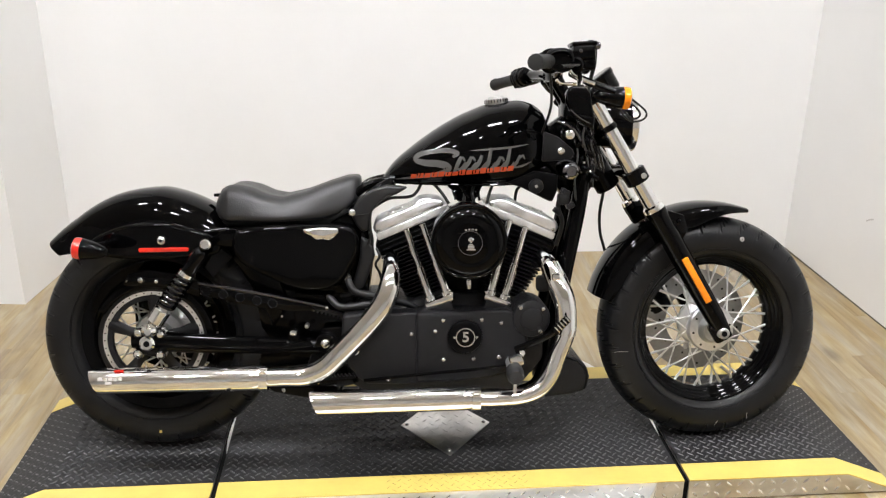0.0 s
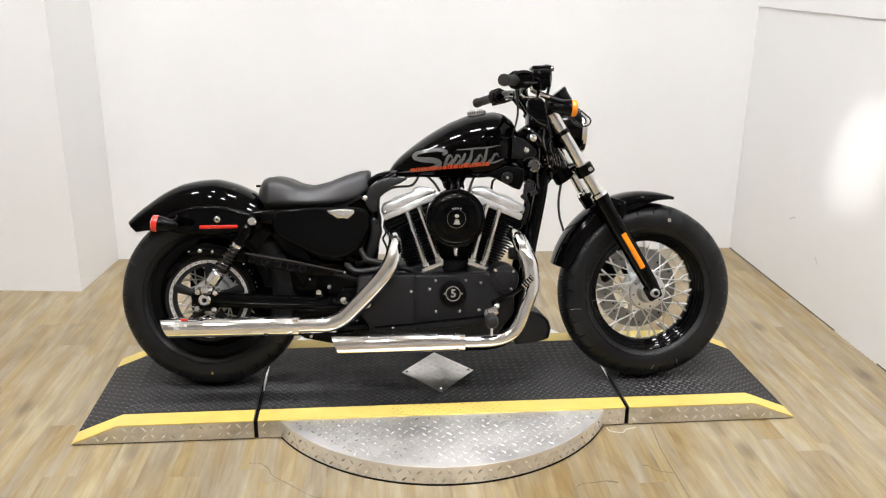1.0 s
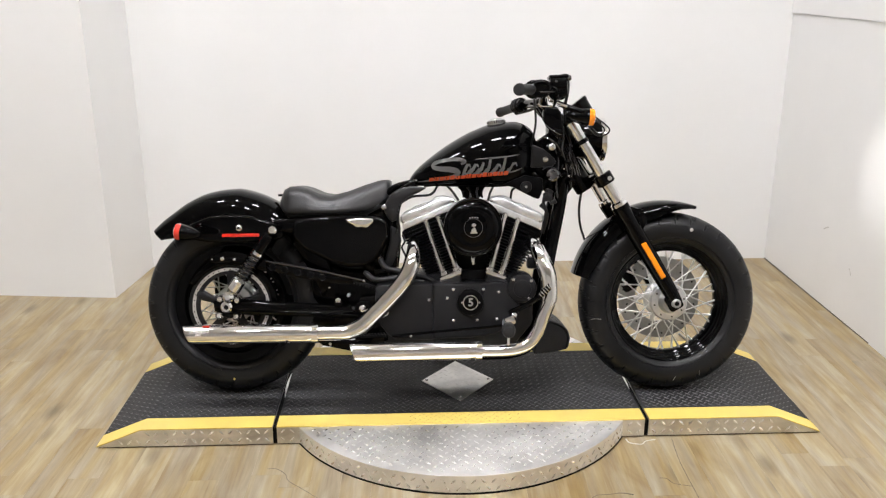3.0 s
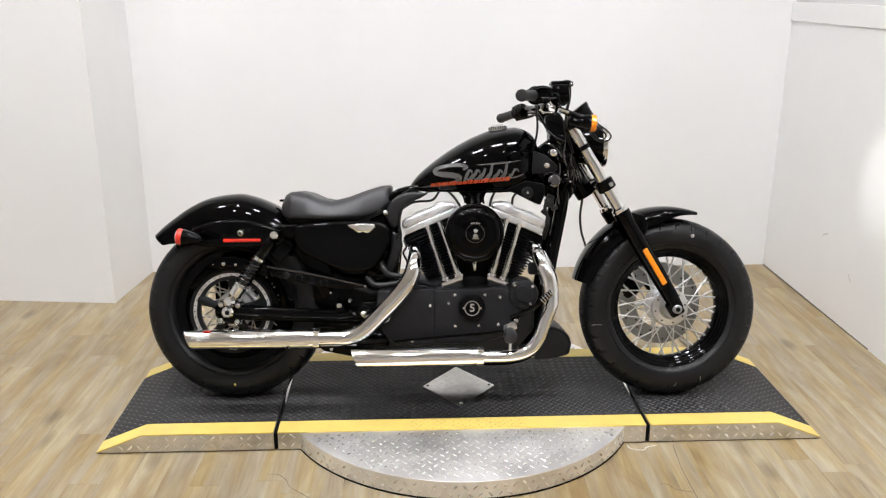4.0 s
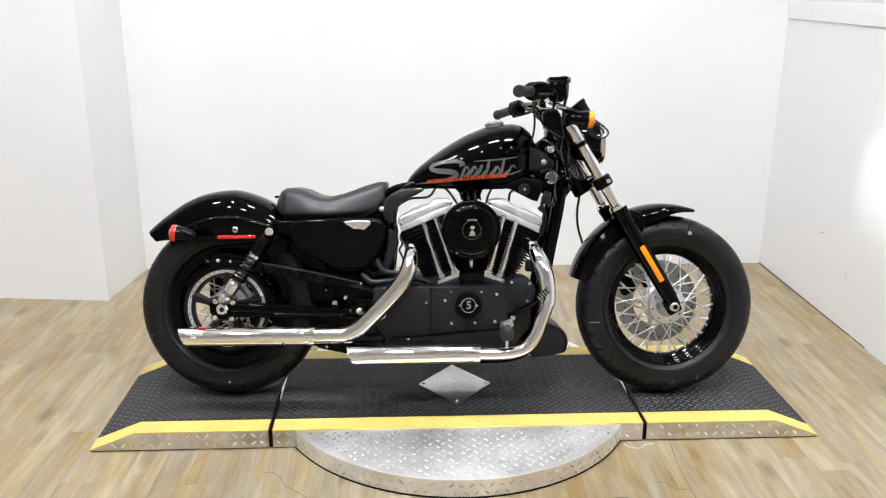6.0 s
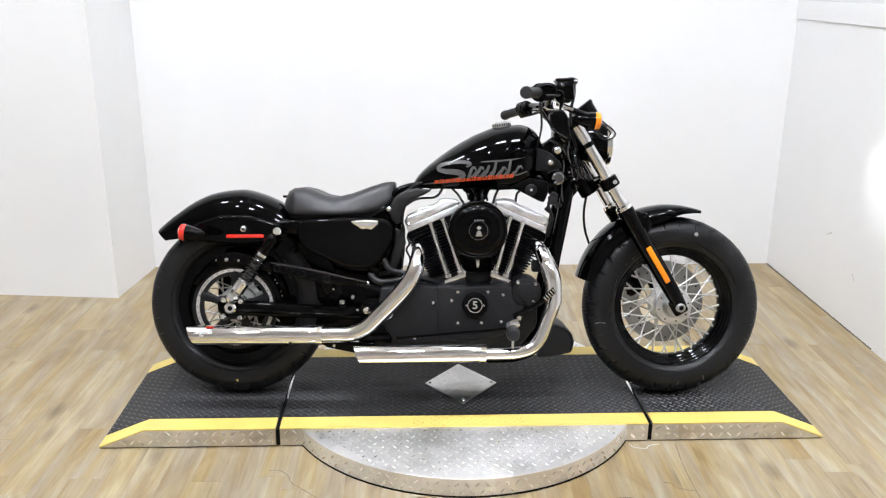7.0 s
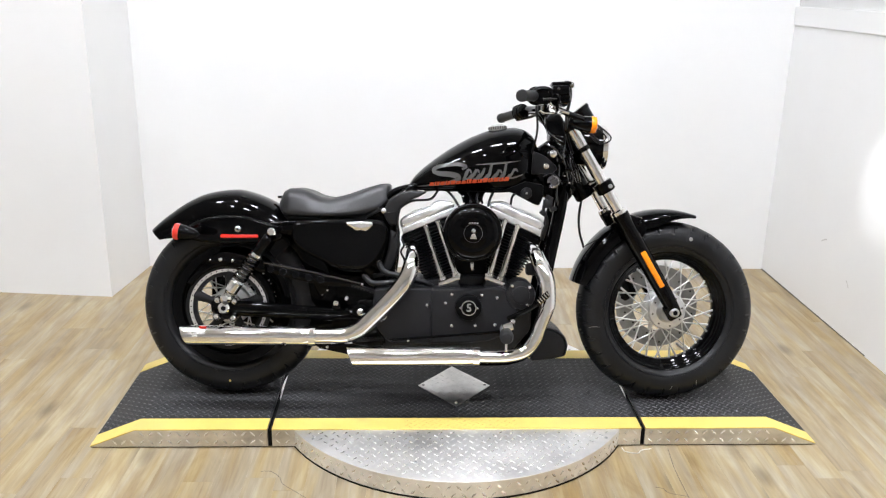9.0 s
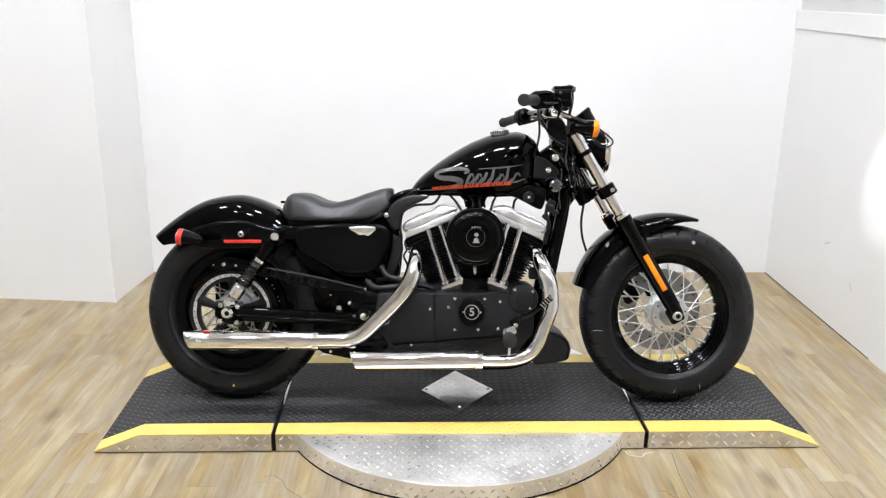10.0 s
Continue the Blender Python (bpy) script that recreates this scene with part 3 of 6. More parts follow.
# front brake disc and caliper, on the far side
b = revolve([(0.086, 0.072), (0.146, 0.072), (0.146, 0.077), (0.086, 0.077)], 72, (FW[0], 0, FW[1]))
brake = part("brake_disc", b, DISC, front_wheel, "drilled steel brake disc")
b = bmesh.new()
for k in range(30):
    a = 2 * math.pi * k / 30
    r = (0.103, 0.117, 0.131)[k % 3]
    rod((FW[0] + r * math.cos(a), 0.0712, FW[1] + r * math.sin(a)), (FW[0] + r * math.cos(a), 0.0728, FW[1] + r * math.sin(a)), 0.0031, 10, 0, b)
tagged(part("drilling", b, SHADOWGAP, front_wheel), kind="stuff")
b = bmesh.new()
for k in range(5):
    a = 2 * math.pi * (k + 0.3) / 5
    sweep([(FW[0] + 0.03 * math.cos(a), 0.066, FW[1] + 0.03 * math.sin(a)), (FW[0] + 0.062 * math.cos(a + 0.25), 0.070, FW[1] + 0.062 * math.sin(a + 0.25)), (FW[0] + 0.09 * math.cos(a + 0.3), 0.0745, FW[1] + 0.09 * math.sin(a + 0.3))], [0.014, 0.009, 0.008], 10, True, True, b, 0.4)
part("disc_carrier", b, ALU, front_wheel)
part("caliper", box((FW[0] - 0.125, 0.085, FW[1] + 0.075), (0.06, 0.06, 0.11), 0.012, Matrix.Rotation(radians(-30), 4, "Y")), FRAMEBLACK, motorcycle, "black brake caliper")
part("front_axle", rod((FW[0], -0.128, FW[1] + 0.006), (FW[0], 0.128, FW[1] + 0.006), 0.013, 20, 0.002), STEEL, motorcycle)
part("axle_socket", rod((FW[0] + 0.004, -0.1395, FW[1] + 0.008), (FW[0] + 0.004, -0.134, FW[1] + 0.008), 0.0085, 6), SHADOWGAP, motorcycle)
part("front_axle_nut", rod((FW[0] + 0.004, -0.139, FW[1] + 0.008), (FW[0] + 0.004, -0.126, FW[1] + 0.008), 0.0150, 20, 0.003), STEEL, motorcycle)

for k in range(8):
    a = 2 * math.pi * k / 8 + 0.2
    x, z = FW[0] + 0.052 * math.cos(a), FW[1] + 0.052 * math.sin(a)
    part("hub_hole", rod((x, -0.0492, z), (x, -0.042, z), 0.0030, 10), SHADOWGAP, front_wheel)
# the wheel is steered a little to the left
front_wheel.matrix_local = pose(FW[0], 0, FW[1]) @ pose(0, 0, 0, 0, 0, 3.0) @ pose(-FW[0], 0, -FW[1])
# fork
fork_dir = Vector((0.352, 0, -0.582)).normalized()
fork_top = Vector((0.372, 0, 0.945))


def on_fork(s, y, off=0.0):
    p = fork_top + fork_dir * s
    n = Vector((-fork_dir.z, 0, fork_dir.x))
    return Vector((p.x + n.x * off, y, p.z + n.z * off))


for y in (-0.112, 0.112):
    leg = part("fork_leg", rod(on_fork(0.0, y), on_fork(0.40, y), 0.0200, 28, 0.003), CHROME, motorcycle, "chrome fork tube over a black slider")
    part("fork_slider", sweep([on_fork(0.352, y), on_fork(0.356, y), on_fork(0.372, y), on_fork(0.378, y), on_fork(0.60, y), on_fork(0.685, y), on_fork(0.735, y)], [0.0280, 0.0290, 0.0290, 0.0278, 0.0275, 0.0255, 0.021], 24, False), PAINT, leg, "gloss black fork slider")
    part("slider_cap", sweep([on_fork(0.338, y), on_fork(0.342, y), on_fork(0.356, y), on_fork(0.360, y)], [0.0225, 0.0275, 0.0285, 0.0265], 24, False), CHROME, leg)
    part("axle_clamp", box((FW[0], y, FW[1] + 0.01), (0.05, 0.030, 0.056), 0.010, Matrix.Rotation(radians(-31), 4, "Y"), None, 3), PAINT, leg)
    part("tube_band", sweep([on_fork(0.098, y), on_fork(0.100, y), on_fork(0.112, y), on_fork(0.114, y)], [0.0205, 0.0230, 0.0230, 0.0205], 24, False), FRAMEBLACK, leg)
    s = -1 if y < 0 else 1
    b = prism([(-0.009, -0.068), (0.009, -0.068), (0.0095, 0.068), (-0.0085, 0.068)], y + s * 0.024, y + s * 0.033, 0.003)
    bmesh.ops.transform(b, matrix=Matrix.Translation(on_fork(0.565, 0)) @ Matrix.Rotation(radians(-31.2), 4, "Y"), verts=b.verts)
    part("side_reflector", b, AMBER, leg, "amber reflector strip")
b = bmesh.new()
for y in (-0.112, 0.112):
    sweep([on_fork(0.232, y), on_fork(0.235, y), on_fork(0.266, y), on_fork(0.269, y)], [0.028, 0.0315, 0.0315, 0.028], 24, False, True, b)
box(on_fork(0.25, 0), (0.055, 0.22, 0.030), 0.010, Matrix.Rotation(radians(31), 4, "Y"), b)
part("lower_triple_clamp", b, PAINT, motorcycle)
for y in (-0.132, 0.132):
    part("clamp_bolt", rod(on_fork(0.254, y, 0.012), on_fork(0.254, y * 1.12, 0.012), 0.0075, 12, 0.001), BOLT, motorcycle)
b = bmesh.new()
for y in (-0.112, 0.112):
    sweep([on_fork(-0.004, y), on_fork(0.0, y), on_fork(0.030, y), on_fork(0.034, y)], [0.026, 0.029, 0.029, 0.026], 24, False, True, b)
box(on_fork(0.015, 0, -0.012), (0.075, 0.22, 0.026), 0.010, Matrix.Rotation(radians(31), 4, "Y"), b)
part("upper_triple_clamp", b, FRAMEBLACK, motorcycle)
part("steering_head", rod(on_fork(0.03, 0, -0.062), on_fork(0.262, 0, -0.055), 0.034, 24, 0.004), FRAMEBLACK, motorcycle)


def fender(name, c, r_of, a0, a1, half, drop, label, n=36, lip=0.004):
    """A mudguard: a rounded U carried along an arc round the wheel's axle."""
    rings = []
    for i in range(n + 1):
        f = i / n
        a = radians(a0 + (a1 - a0) * f)
        r = r_of(f)
        d, w = drop(f), half(f)
        pts = []
        for k in range(-10, 11):
            t = k / 10
            u = math.copysign(abs(math.sin(t * math.pi / 2)) ** 0.8, t) * w
            h = r - d * (1 - math.cos(t * math.pi / 2) ** 0.62)
            pts.append((u, h))
        inner = [(u * (1 - lip / w), h - lip * 0.6) for u, h in reversed(pts)]
        rings.append([(c[0] + h * math.cos(a), u, c[1] + h * math.sin(a)) for u, h in pts + inner])
    return part(name, loft(rings), PAINT, motorcycle, label, 40)


fender("front_fender", FW, lambda f: 0.343 + 0.010 * math.sin(math.pi * f), 75, 163.5, lambda f: float(np.interp(f, (0, 0.06, 0.2, 0.9, 1), (0.052, 0.064, 0.076, 0.078, 0.074))), lambda f: float(np.interp(f, (0, 0.12, 0.3, 0.9, 1), (0.010, 0.026, 0.058, 0.060, 0.046))), "gloss black front mudguard cut short")
for y in (-0.084, 0.084):
    b = prism([(0.575, 0.612), (0.598, 0.640), (0.640, 0.628), (0.655, 0.590), (0.630, 0.545), (0.606, 0.560)], y - 0.006, y + 0.006, 0.003)
    part("fender_bracket", b, FRAMEBLACK, motorcycle)
    part("bracket_bolt", disc((0.628, 0.612), 0.007, y, y + math.copysign(0.011, y), 12), FRAMEBLACK, motorcycle)
rear_fender = fender("rear_fender", RW, lambda f: float(np.interp(f, (0, 0.15, 0.35, 0.55, 0.8, 1), (0.372, 0.374, 0.388, 0.394, 0.376, 0.362))), 136, 46, lambda f: float(np.interp(f, (0, 0.25, 0.6, 1), (0.094, 0.108, 0.115, 0.113))), lambda f: float(np.interp(f, (0, 0.1, 0.3, 1), (0.050, 0.085, 0.12, 0.13))), "gloss black bobbed rear mudguard", 44)
# the strut cover beside the rear mudguard, with reflector and bolts
for s in (-1, 1):
    strut = part("fender_strut", prism([(-0.905, 0.560), (-0.862, 0.588), (-0.806, 0.609), (-0.750, 0.617), (-0.694, 0.616), (-0.638, 0.602), (-0.585, 0.585), (-0.560, 0.560), (-0.575, 0.535), (-0.64, 0.525), (-0.76, 0.522), (-0.86, 0.532)], s * 0.080, s * 0.126, 0.024, None, 6, 3), PAINT, motorcycle, "gloss black mudguard strut", 60)
    part("side_reflector", prism([(-0.766, 0.541), (-0.641, 0.543), (-0.641, 0.5545), (-0.766, 0.5535)], s * 0.122, s * 0.131, 0.004), RED, strut, "red side reflector")
    part("strut_bolt", disc((-0.706, 0.573), 0.0108, s * 0.120, s * 0.140, 24, 0.003), BOLT, strut)
    part("strut_bolt_socket", disc((-0.706, 0.573), 0.0055, s * 0.139, s * 0.1445, 6), SATIN, strut)

# rear turn signals
for s in (-1, 1):
    prof = [(0.0005, -0.064), (0.007, -0.0615), (0.0135, -0.052), (0.0200, -0.034), (0.0245, -0.013), (0.0262, 0.002), (0.0262, 0.012)]
    b = revolve(prof, 32, (0, 0, 0), False)
    m = Matrix.Translation((-0.868, s * 0.228, 0.566)) @ Matrix.Rotation(radians(90), 4, "Z") @ Matrix.Rotation(radians(8), 4, "X")
    bmesh.ops.transform(b, matrix=m, verts=b.verts)
    sig = part("rear_turn_signal", b, PAINT, motorcycle, "gloss black bullet lamp with a red lens")
    b = revolve([(0.0262, 0.0), (0.0268, 0.010), (0.0255, 0.017), (0.018, 0.0215), (0.0005, 0.0235)], 32, (0, 0, 0), False)
    bmesh.ops.transform(b, matrix=m, verts=b.verts)
    part("lens", b, RED, sig)
    part("stalk", rod((-0.822, s * 0.11, 0.570), (-0.846, s * 0.215, 0.568), 0.009, 14), FRAMEBLACK, sig)

# rear drive: pulley, belt, guard, swingarm
# added black sheet standing in for the shade seen through the wheel
part("dark_backing", prism([(-0.845, 0.205), (-0.850, 0.30), (-0.850, 0.385), (-0.84, 0.43), (-0.70, 0.445), (-0.62, 0.42), (-0.60, 0.30), (-0.63, 0.20), (-0.74, 0.170)], 0.084, 0.096, 0.004, None, 2, 2), FRAMEBLACK, motorcycle, "black sheet added to darken the rear wheel's openings")
b = revolve([(0.1195, -0.100), (0.1195, -0.082), (0.1300, -0.082), (0.1300, -0.100)], 90, (RW[0], 0, RW[1]))
pulley = part("drive_pulley", b, ALU, rear_wheel, "black five-spoke drive pulley with a polished ring")
b = bmesh.new()
for k in range(5):
    a = 2 * math.pi * k / 5 + 0.28
    sweep([(RW[0] + 0.02 * math.cos(a), -0.092, RW[1] + 0.02 * math.sin(a)), (RW[0] + 0.07 * math.cos(a), -0.092, RW[1] + 0.07 * math.sin(a)), (RW[0] + 0.121 * math.cos(a), -0.091, RW[1] + 0.121 * math.sin(a))], [0.020, 0.013, 0.021], 10, True, True, b, 0.5)
revolve([(0.106, -0.0985), (0.106, -0.084), (0.1187, -0.084), (0.1187, -0.0985)], 72, (RW[0], 0, RW[1]), True, b)
revolve([(0.010, -0.118), (0.036, -0.118), (0.040, -0.112), (0.040, -0.080), (0.010, -0.080)], 40, (RW[0], 0, RW[1]), True, b)
part("pulley_spider", b, SATIN, rear_wheel)
b = bmesh.new()
for k in range(40):
    a = 2 * math.pi * k / 40
    x, z = RW[0] + 0.125 * math.cos(a), RW[1] + 0.125 * math.sin(a)
    rod((x, -0.0995, z), (x, -0.1006, z), 0.0019, 8, 0, b)
tagged(part("ring_dot", b, SHADOWGAP, rear_wheel), kind="stuff")
for k in range(4):
    a = math.pi * k / 2 + 2.29
    x, z = RW[0] + 0.0395 * math.cos(a), RW[1] + 0.0395 * math.sin(a)
    part("pulley_bolt", revolve([(0.0005, -0.150), (0.007, -0.149), (0.0120, -0.144), (0.0135, -0.136), (0.0135, -0.112)], 18, (x, 0, z), False), CHROME, rear_wheel)
part("rear_axle_nut", rod((-0.750, -0.156, 0.311), (-0.750, -0.126, 0.311), 0.0195, 24, 0.005), CHROME, motorcycle)
part("rear_axle_socket", rod((-0.750, -0.1565, 0.311), (-0.750, -0.150, 0.311), 0.0085, 6), SHADOWGAP, motorcycle)
part("rear_axle", rod((-0.750, -0.150, 0.311), (-0.750, 0.14, 0.311), 0.010, 18, 0.001), STEEL, motorcycle)
part("pulley_flange", revolve([(0.1302, -0.0985), (0.1302, -0.083), (0.1430, -0.083), (0.1430, -0.0985)], 80, (RW[0], 0, RW[1])), CABLE, rear_wheel)
belt = [(RW[0] + 0.134 * math.cos(a), RW[1] + 0.134 * math.sin(a)) for a in np.linspace(radians(80), radians(278), 40)] + [(-0.12, 0.26), (-0.08, 0.30), (-0.12, 0.345)]
b = loft([[(x, y, z) for y, (x, z) in ((-0.101, p), (-0.081, p), (-0.081, q), (-0.101, q))] for p, q in zip(belt, [(x * 0.9 + RW[0] * 0.1 if i > 39 else RW[0] + (x - RW[0]) * 0.97, z * 0.985 + 0.004 if i > 39 else RW[1] + (z - RW[1]) * 0.97) for i, (x, z) in enumerate(belt)])])
part("drive_belt", b, CABLE, motorcycle)
b = bmesh.new()
arc = [(RW[0] + 0.158 * math.cos(a), RW[1] + 0.158 * math.sin(a)) for a in np.linspace(radians(150), radians(2), 30)]
arc_in = [(RW[0] + 0.139 * math.cos(a), RW[1] + 0.139 * math.sin(a)) for a in np.linspace(radians(2), radians(150), 30)]
part("belt_guard", prism(arc + arc_in, -0.106, -0.078, 0.003), FRAMEBLACK, motorcycle, "black belt guard")
b = prism([(-0.622, 0.459), (-0.535, 0.444), (-0.460, 0.430), (-0.390, 0.415), (-0.293, 0.394), (-0.298, 0.386), (-0.390, 0.386), (-0.462, 0.396), (-0.535, 0.410), (-0.608, 0.430)], -0.128, -0.116, 0.004)
arch = [(-0.815, 0.458), (-0.798, 0.485), (-0.770, 0.493), (-0.740, 0.495), (-0.692, 0.485), (-0.620, 0.468), (-0.620, 0.424), (-0.692, 0.447), (-0.740, 0.455), (-0.790, 0.452)]
part("guard_arch", prism(arch, -0.122, -0.112, 0.004), PAINT, motorcycle, "gloss black guard arch over the pulley")
for x, z, r in ((-0.766, 0.470, 0.0075), (-0.726, 0.467, 0.0055), (-0.800, 0.468, 0.0035)):
    part("arch_bolt", disc((x, z), r, -0.115, -0.129, 14, 0.002), BOLT, motorcycle)
rail = part("guard_rail", b, FRAMEBLACK, motorcycle, "black perforated guard rail")
# holes are flat black discs for their inner shade, rims a brighter glint
for x, z in ((-0.600, 0.441), (-0.559, 0.4325), (-0.517, 0.4235), (-0.474, 0.4150), (-0.434, 0.4075)):
    b = revolve([(0.0005, -0.1286), (0.0100, -0.1286), (0.0100, -0.1278)], 18, (x, 0, z), False)
    hole = part("guard_hole", b, FINBLACK, rail)
    part("hole_rim", revolve([(0.0100, -0.1280), (0.0112, -0.1298), (0.0126, -0.1280)], 18, (x, 0, z), False), SATINEDGE, hole)
# strip that draws the highlight along the rail's top edge
part("guard_edge", sweep([(-0.622, -0.125, 0.461), (-0.535, -0.125, 0.446), (-0.460, -0.125, 0.432), (-0.390, -0.125, 0.417), (-0.297, -0.125, 0.396)], 0.0042, 10), SATINEDGE, rail)
part("guard_end", disc((-0.296, 0.3945), 0.0055, -0.118, -0.131, 12, 0.002), BOLT, rail)
for s in (-1, 1):
    part("swingarm", sweep([(-0.795, s * 0.122, 0.311), (-0.74, s * 0.122, 0.311), (-0.60, s * 0.122, 0.302), (-0.40, s * 0.120, 0.294), (-0.22, s * 0.115, 0.290)], [0.018, 0.028, 0.025, 0.022, 0.023], 18, True, True, None, 0.75), PAINT, motorcycle, "gloss black swingarm tube")
part("swingarm_bolt", disc((-0.382, 0.331), 0.0095, -0.10, -0.142, 18, 0.003), CHROME, motorcycle)
part("swingarm_pivot", disc((-0.300, 0.304), 0.027, -0.11, -0.142, 30, 0.002), FRAMEBLACK, motorcycle)
part("pivot_cap", disc((-0.300, 0.304), 0.0125, -0.14, -0.147, 24, 0.003), CHROME, motorcycle)


def shock(s):
    a, z = Vector((-0.587, s * 0.162, 0.568)), Vector((-0.742, s * 0.152, 0.345))
    d = (z - a).normalized()
    L = (z - a).length
    body = part("rear_shock", rod(a + d * 0.06, a + d * (L - 0.02), 0.0135, 16), STEEL, motorcycle, "black coil-over shock absorber with chrome ends")
    part("top_cover", sweep([a + d * 0.018, a + d * 0.022, a + d * 0.030, a + d * 0.085, a + d * 0.088], [0.013, 0.0175, 0.0195, 0.0205, 0.019], 24, False), PAINT, body)
    part("top_collar", sweep([a + d * 0.087, a + d * 0.089, a + d * 0.101, a + d * 0.103], [0.019, 0.0220, 0.0220, 0.019], 24, False), CHROME, body)
    part("lower_cup", sweep([a + d * (L - 0.068), a + d * (L - 0.066), a + d * (L - 0.030), a + d * (L - 0.022)], [0.0205, 0.0222, 0.0222, 0.0160], 24, False), CHROME, body, "chrome spring cup")
    turns, n = 7.5, 150
    u = d.cross(Vector((0, 1, 0))).normalized()
    v = d.cross(u)
    coil = [a + d * (0.10 + (L - 0.178) * i / n) + 0.0200 * (u * math.cos(2 * math.pi * turns * i / n) + v * math.sin(2 * math.pi * turns * i / n)) for i in range(n + 1)]
    part("spring", sweep(coil, 0.0050, 8, False), BLACKSPRING, body)
    for p, r in ((a, 0.0155), (z, 0.0185)):
        part("eye", rod(p + Vector((0, 0.014, 0)), p + Vector((0, -0.016, 0)), r, 20, 0.003 if p is a else 0.010), CHROME if p is z else FRAMEBLACK, body)
    part("eye_bolt", rod(a + Vector((0, s * 0.010, 0)), a + Vector((0, s * 0.024, 0)), 0.0135, 18, 0.004), CHROME, body)


shock(-1)
shock(1)
part("shock_bracket", prism([(-0.60, 0.565), (-0.555, 0.60), (-0.52, 0.605), (-0.50, 0.58), (-0.53, 0.555)], -0.142, -0.122, 0.006), PAINT, motorcycle)
part("arm_lug", box((-0.382, -0.118, 0.318), (0.030, 0.030, 0.030), 0.007), PAINT, motorcycle)
part("arm_bolt", disc((-0.349, 0.345), 0.0055, -0.10, -0.128, 14, 0.002), STEEL, motorcycle)
part("arm_bolt", disc((-0.412, 0.372), 0.0040, -0.10, -0.124, 12, 0.001), BOLT, motorcycle)
part("pivot_bolt", disc((-0.230, 0.288), 0.0105, -0.15, -0.192, 16, 0.003), STEEL, motorcycle)
part("swingarm_web", prism([(-0.56, 0.314), (-0.40, 0.306), (-0.34, 0.312), (-0.33, 0.290), (-0.42, 0.278), (-0.56, 0.288)], -0.139, -0.128, 0.004), PAINT, motorcycle)
part("arm_seam", box((-0.478, -0.130, 0.300), (0.006, 0.022, 0.036), 0.002), PAINT, motorcycle)


def toothed(a, z, n):
    """The inner side of the drive belt: a row of blunt teeth from a to z."""
    a, z = Vector(a), Vector(z)
    d = z - a
    up = Vector((d.z, 0, -d.x)).normalized() * 0.006
    line = []
    for k in range(n):
        for f, h in ((0.0, 0), (0.30, 0), (0.45, 1), (0.80, 1)):
            p = a + d * ((k + f) / n) + up * h
            line.append((p.x, p.z))
    back = [(z.x - up.x * 1.2, z.z - up.z * 1.2), (a.x - up.x * 1.2, a.z - up.z * 1.2)]
    return part("belt_teeth", prism(line + [(z.x, z.z)] + back, -0.128, -0.108), CABLE, motorcycle)


toothed((-0.335, -0.1, 0.392), (-0.245, -0.1, 0.366), 9)
toothed((-0.225, -0.1, 0.213), (-0.315, -0.1, 0.208), 9)

# exhausts
def silencer(x0, x1, z0, z1, y, r, pipe, pipe_r, label):
    """A slash-cut chrome silencer with its clamp and the shielded pipe that feeds it."""
    n = 40
    rings = []
    stations = [(x0, r * 0.80, 1), (x0 + 0.002, r * 0.97, 1), (x0 + 0.012, r, 1), (x1 - 0.03, r, 0), (x1 - 0.012, r * 0.97, 0), (x1, r * 0.84, 0)]
    inner = [(x0 + 0.05, r * 0.70, 1), (x0 + 0.004, r * 0.76, 1)]
    for x, rr, cut in inner + stations:
        f = (x - x0) / (x1 - x0)
        zc = z0 + (z1 - z0) * f
        ring = []
        for k in range(n):
            a = 2 * math.pi * k / n
            dz = rr * math.sin(a)
            shift = (-dz * 0.42 if cut else 0)
            ring.append((x + shift, y + rr * math.cos(a), zc + dz))
        rings.append(ring)
    s = part("silencer", loft(rings), CHROME, motorcycle, label, 30)
    part("clamp", sweep([(x1 - 0.008, y, z1), (x1 - 0.007, y, z1), (x1 + 0.014, y, z1), (x1 + 0.015, y, z1)], [r * 0.95, r * 1.05, r * 1.05, r * 0.9], 32, False), CHROME, s)
    part("clamp_bolt", rod((x1 - 0.004, y - r * 0.9, z1 + r * 0.75), (x1 + 0.012, y - r * 0.9, z1 + r * 0.75), 0.006, 10, 0.001), CHROME, s)
    part("exhaust_pipe", sweep(pipe, pipe_r, 28), CHROME, s, "polished chrome exhaust pipe")
    return s


upper = silencer(-0.866, -0.452, 0.2305, 0.2345, -0.205, 0.0315, [(-0.46, -0.205, 0.2345), (-0.40, -0.205, 0.236), (-0.345, -0.205, 0.238), (-0.300, -0.207, 0.256), (-0.262, -0.208, 0.291), (-0.205, -0.208, 0.350), (-0.164, -0.204, 0.398), (-0.141, -0.196, 0.438), (-0.131, -0.180, 0.478), (-0.129, -0.140, 0.508), (-0.128, -0.08, 0.520)], [0.024, 0.024, 0.0275, 0.0285, 0.0285, 0.0285, 0.027, 0.022, 0.020], "chrome upper silencer with a slash-cut end")
lower = silencer(-0.325, 0.078, 0.1735, 0.1815, -0.228, 0.0305, [(0.07, -0.228, 0.1815), (0.13, -0.226, 0.180), (0.195, -0.222, 0.183), (0.243, -0.218, 0.200), (0.272, -0.215, 0.236), (0.290, -0.212, 0.285), (0.310, -0.208, 0.345), (0.308, -0.200, 0.405), (0.294, -0.185, 0.450), (0.277, -0.155, 0.500), (0.262, -0.11, 0.522)], [0.0215, 0.0215, 0.0215, 0.022, 0.0225, 0.0225, 0.0240, 0.0245, 0.0245, 0.022, 0.021], "chrome lower silencer with a slash-cut end")
